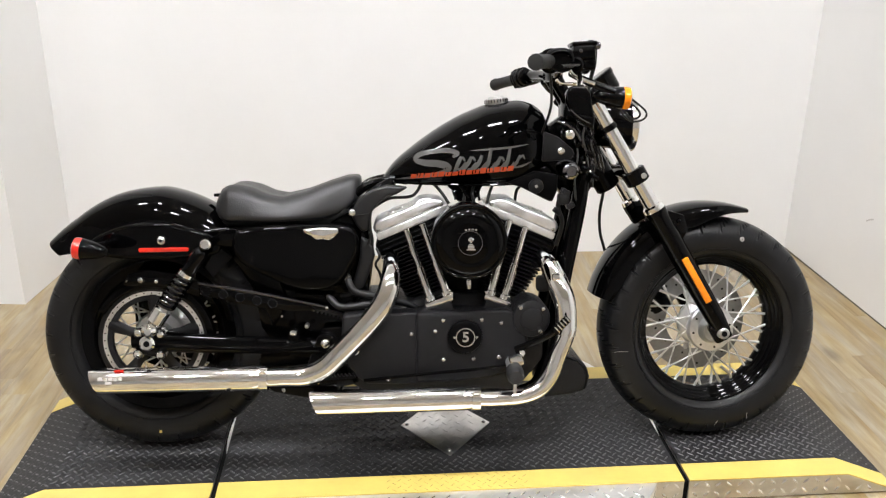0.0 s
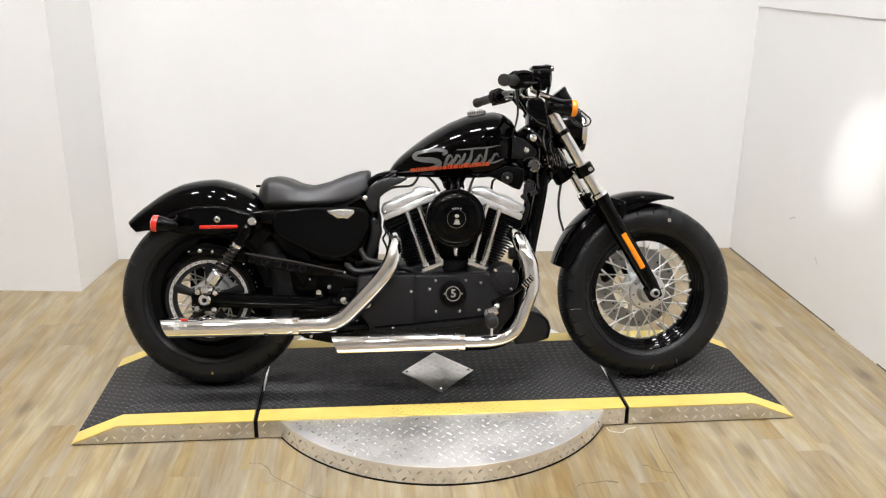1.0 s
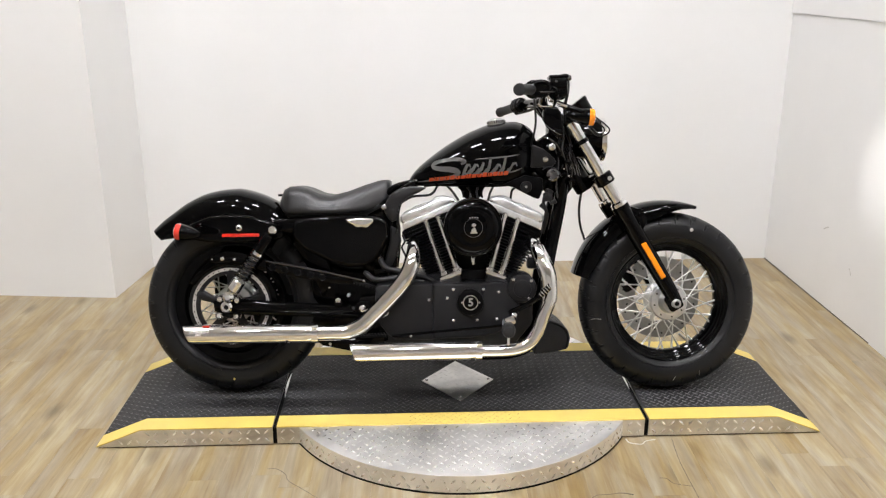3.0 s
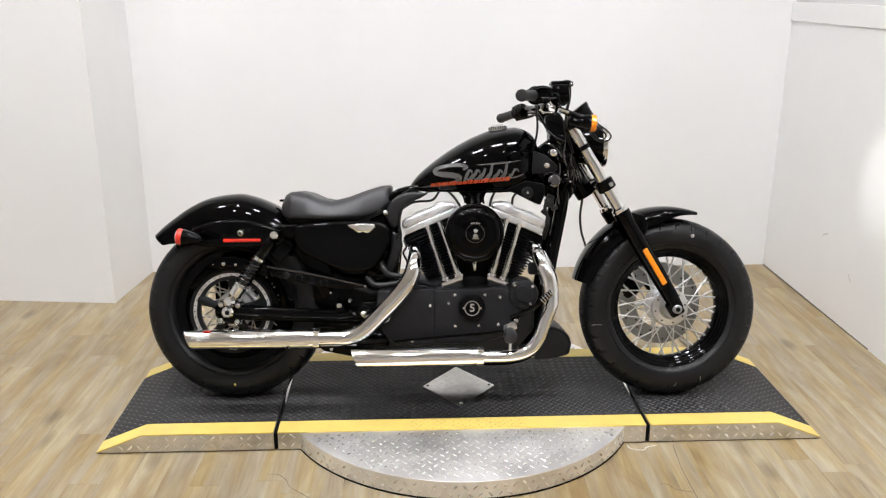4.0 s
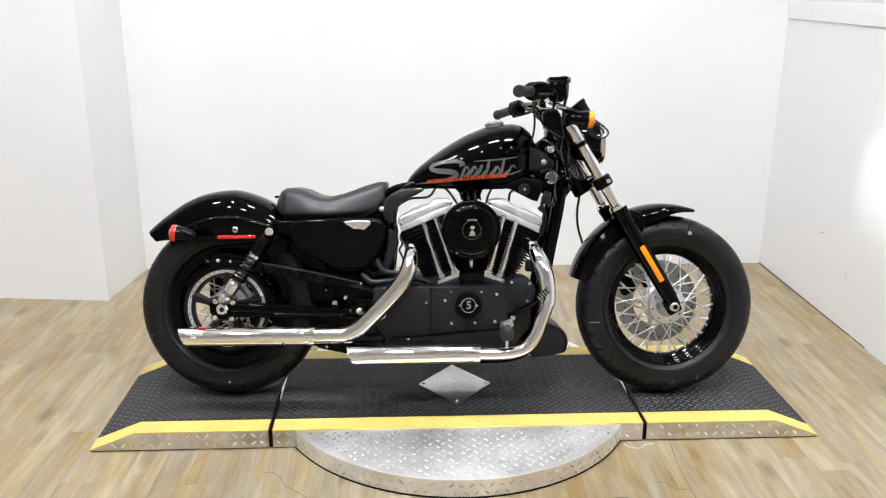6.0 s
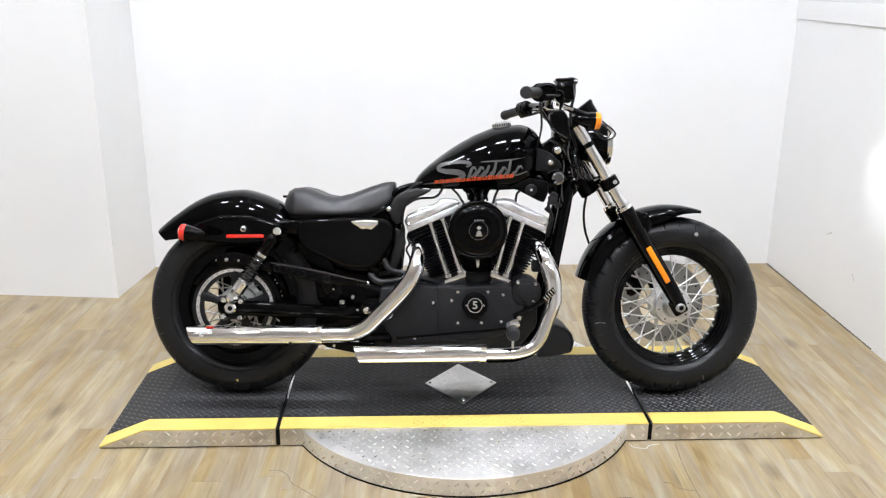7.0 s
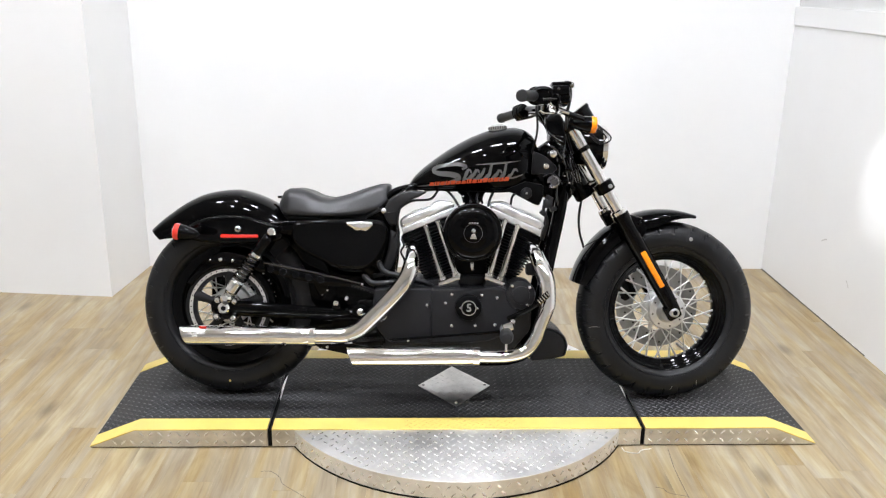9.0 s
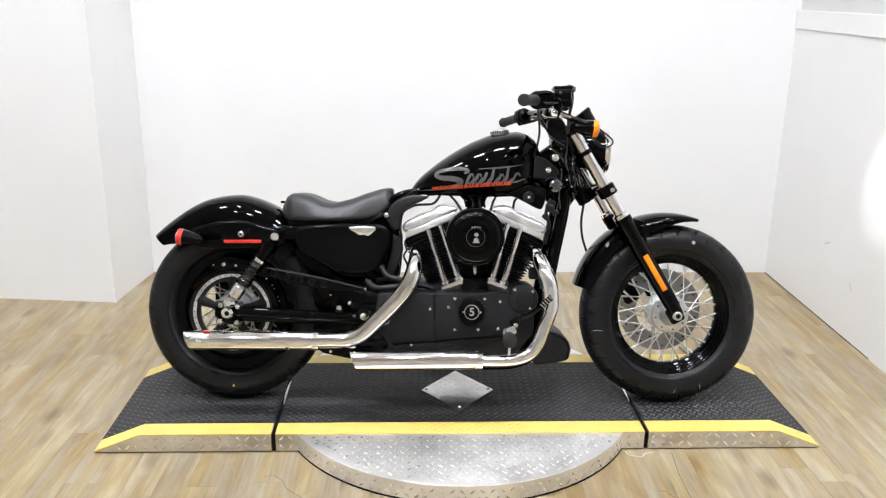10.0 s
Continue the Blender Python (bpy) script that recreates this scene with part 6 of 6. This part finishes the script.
for pts in (((-0.02, -0.05, 0.71), (0.0, -0.09, 0.69), (0.02, -0.10, 0.66)), ((0.045, -0.06, 0.71), (0.06, -0.10, 0.69), (0.055, -0.11, 0.66)), ((0.09, -0.06, 0.71), (0.08, -0.10, 0.69), (0.085, -0.11, 0.66)), ((0.14, -0.05, 0.71), (0.125, -0.09, 0.685), (0.118, -0.10, 0.66)), ((-0.05, -0.06, 0.71), (-0.075, -0.09, 0.68), (-0.14, -0.10, 0.672), (-0.19, -0.10, 0.63), (-0.178, -0.105, 0.57), (-0.185, -0.10, 0.51)), ((0.21, -0.05, 0.70), (0.20, -0.06, 0.69), (0.197, -0.05, 0.66))):
    part("hose", sweep(pts, 0.0042, 8), CABLE, motorcycle)
for z, x in ((0.43, -0.20), (0.415, -0.16), (0.40, -0.12)):
    part("oil_line", sweep([(x - 0.06, -0.10, z - 0.01), (x, -0.12, z), (x + 0.06, -0.11, z - 0.02), (x + 0.12, -0.09, z - 0.05)], 0.008, 10), CABLE, motorcycle)

for pts, r in ((((-0.290, -0.13, 0.425), (-0.268, -0.15, 0.406), (-0.250, -0.15, 0.401), (-0.224, -0.152, 0.403), (-0.185, -0.15, 0.408), (-0.150, -0.14, 0.408)), 0.0095), (((-0.242, -0.12, 0.472), (-0.236, -0.145, 0.4605), (-0.227, -0.15, 0.446), (-0.212, -0.15, 0.437), (-0.174, -0.15, 0.430), (-0.140, -0.14, 0.424)), 0.0090), (((-0.150, -0.12, 0.421), (-0.118, -0.13, 0.4115), (-0.094, -0.132, 0.407), (-0.072, -0.13, 0.397), (-0.058, -0.12, 0.384)), 0.0080), (((-0.155, -0.12, 0.396), (-0.124, -0.13, 0.394), (-0.101, -0.13, 0.3935), (-0.076, -0.125, 0.384)), 0.0075)):
    part("oil_line", sweep(pts, r, 12), SATINGREY, motorcycle, "satin black oil line")
for x, z in ((-0.290, 0.425), (-0.245, 0.475)):
    part("hose_clip", rod((x, -0.125, z + 0.004), (x + 0.006, -0.135, z - 0.006), 0.0105, 14, 0.002), DARKCHROME, motorcycle)
# the side of the steering head: wires, clips and small connectors
for x, z, a in ((0.322, 0.690, 25), (0.334, 0.655, -20), (0.300, 0.640, 40)):
    part("connector", box((x, -0.108, z), (0.022, 0.020, 0.014), 0.003, Matrix.Rotation(radians(a), 4, "Y")), SATIN, motorcycle)
for pts in (((0.378, -0.07, 0.80), (0.392, -0.085, 0.76), (0.398, -0.08, 0.70)), ((0.350, -0.085, 0.86), (0.372, -0.095, 0.80), (0.385, -0.09, 0.74)), ((0.338, -0.09, 0.84), (0.352, -0.10, 0.79), (0.345, -0.105, 0.72), (0.352, -0.10, 0.66))):
    part("wire", sweep(pts, 0.0032, 8), SATINEDGE, motorcycle)
for pts in (((0.300, -0.098, 0.870), (0.322, -0.112, 0.862), (0.345, -0.112, 0.842), (0.366, -0.104, 0.806)), ((0.352, -0.10, 0.900), (0.366, -0.112, 0.868), (0.362, -0.112, 0.826), (0.380, -0.10, 0.780)), ((0.396, -0.085, 0.850), (0.388, -0.098, 0.810), (0.400, -0.095, 0.765), (0.392, -0.085, 0.715)), ((0.300, -0.10, 0.762), (0.318, -0.112, 0.772), (0.342, -0.112, 0.764), (0.362, -0.10, 0.740))):
    part("wire", sweep(pts, 0.0038, 8), SATINEDGE, motorcycle)
for k in range(4):
    part("loom_strand", sweep([(0.366 + 0.010 * k, -0.072, 0.846 - 0.004 * k), (0.384 + 0.010 * k, -0.080, 0.802 - 0.004 * k), (0.402 + 0.009 * k, -0.074, 0.748 - 0.003 * k)], 0.0030, 8), SATINEDGE, motorcycle)
for x, z, a in ((0.370, 0.846, 35), (0.352, 0.812, -30), (0.384, 0.786, 20), (0.372, 0.748, -15), (0.398, 0.728, 30)):
    part("connector", box((x, -0.104, z), (0.020, 0.018, 0.012), 0.003, Matrix.Rotation(radians(a), 4, "Y")), PAINT, motorcycle)
for x, z in ((0.372, 0.765), (0.388, 0.742), (0.366, 0.716), (0.381, 0.704)):
    part("head_bolt", disc((x, z), 0.0042, -0.07, -0.092, 10, 0.001), BOLT, motorcycle)

# ---- small things on the floor and walls ----
def wall_mark(x, y, z, dy, dz, w):
    b = sweep([(x, y - dy, z - dz), (x, y, z + 0.002), (x, y + dy, z + dz)], w, 6, True, True, None, 1.0)
    bmesh.ops.scale(b, vec=(0.15, 1, 1), space=Matrix.Translation((-x, 0, 0)), verts=b.verts)
    return tagged(part("wall_scuff", b, WALLSCUFF), "small grey scuff on the white wall", "scuff", group="wall scuffs")


wall_mark(1.7265, 0.88, 0.355, 0.022, -0.010, 0.003)
wall_mark(1.722, 0.62, 0.235, 0.012, 0.012, 0.003)
b = sweep([(0.536, -0.318, 0.001), (0.543, -0.342, 0.001), (0.579, -0.352, 0.001), (0.597, -0.334, 0.001), (0.631, -0.325, 0.001)], 0.0016, 8)
tagged(part("loose_thread", b, PALE), "thin pale loose thread lying by the deck", "thread")


def floor_mark(points, w):
    """A thin dark line worn into the planks."""
    b = sweep([(x, y, 0.0) for x, y in points], w, 6)
    bmesh.ops.scale(b, vec=(1, 1, 0.3), verts=b.verts)
    return tagged(part("floor_crack", b, STAIN), "thin dark crack line in the plank floor", "crack", group="floor cracks")


floor_mark([(-0.612, -0.446), (-0.581, -0.446), (-0.55, -0.479), (-0.536, -0.514), (-0.489, -0.559), (-0.449, -0.598), (-0.41, -0.631), (-0.367, -0.647), (-0.325, -0.671)], [0.0008, 0.0011, 0.0007, 0.0010, 0.0006, 0.0010, 0.0006])
floor_mark([(0.355, -0.643), (0.376, -0.627), (0.414, -0.624), (0.449, -0.619), (0.482, -0.629)], [0.0008, 0.0011, 0.0014, 0.003])
floor_mark([(0.253, -0.703), (0.29, -0.692), (0.34, -0.704)], 0.0012)
floor_mark([(0.687, -0.322), (0.672, -0.45), (0.668, -0.594), (0.667, -0.729)], 0.0010)
floor_mark([(0.583, -0.545), (0.604, -0.551), (0.618, -0.576), (0.668, -0.594)], 0.0011)

# ---- plank floor ----
floor = tagged(part("floor", box((-0.75, -3.65, -0.06), (12.5, 10.7, 0.10)), GAP), "pale whitewashed oak plank floor", "floor", kind="structure")
PW, PL = 0.092, 0.92
turn = Matrix.Rotation(radians(FLOOR_TURN), 4, "Z")
shapes = {}
rng = random.Random(5)
rest = bmesh.new()
lags = {}
for i in range(-46, 38):
    lag = lags[i] = rng.random() * PL
    for j in range(-7, 5):
        c = turn @ Vector(((i + 0.5) * PW, j * PL + lag, 0))
        lo, hi = max(c.y - PL / 2, -4.9), min(c.y + PL / 2, 1.62)
        if not -3.68 < c.x < 1.79 or hi - lo < 0.02:
            continue
        long = round(hi - lo, 2)
        place = Matrix.Translation((c.x + (c.y - (lo + hi) / 2) * math.sin(radians(FLOOR_TURN)), (lo + hi) / 2, -0.005)) @ turn
        if c.x < -2.6 or hi < -0.9:
            own = bmesh.new()
            bmesh.ops.create_cube(own, size=1, matrix=place @ Matrix.Diagonal((PW - 0.0002, long - 0.0002, 0.010, 1)))
            merge(rest, own)
            continue
        if long not in shapes:
            ob = part("plank", box((0, 0, 0), (PW - 0.0002, long - 0.0002, 0.010), 0.0003, None, None, 1), WOOD, floor)
            shapes[long] = ob.data
        else:
            ob = new("plank", shapes[long])
            ob.parent = floor
        ob.matrix_local = place
# the floor runs on through the rest of the hall
CORNERS = [(x, y, z) for z in (-0.5, 0.5) for x, y in ((-0.5, -0.5), (0.5, -0.5), (0.5, 0.5), (-0.5, 0.5))]
SIDES = ((0, 3, 2, 1), (4, 5, 6, 7), (0, 1, 5, 4), (1, 2, 6, 5), (2, 3, 7, 6), (3, 0, 4, 7))
rng = random.Random(8)
for i in range(-78, 60):
    lag = lags[i] if i in lags else rng.random() * PL
    for j in range(-11, 5):
        c = turn @ Vector(((i + 0.5) * PW, j * PL + lag, 0))
        inside = -3.68 < c.x < 1.79
        lo, hi = max(c.y - PL / 2, -8.98), min(c.y + PL / 2, -4.9 if inside else 1.68)
        if not -6.94 < c.x < 5.44 or hi - lo < 0.02:
            continue
        m = Matrix.Translation((c.x + (c.y - (lo + hi) / 2) * math.sin(radians(FLOOR_TURN)), (lo + hi) / 2, -0.005)) @ turn @ Matrix.Diagonal((PW - 0.0002, hi - lo - 0.0002, 0.010, 1))
        v = [rest.verts.new(m @ Vector(p)) for p in CORNERS]
        for f in SIDES:
            rest.faces.new([v[k] for k in f])
tagged(part("far_planks", rest, WOOD, floor), kind="stuff")
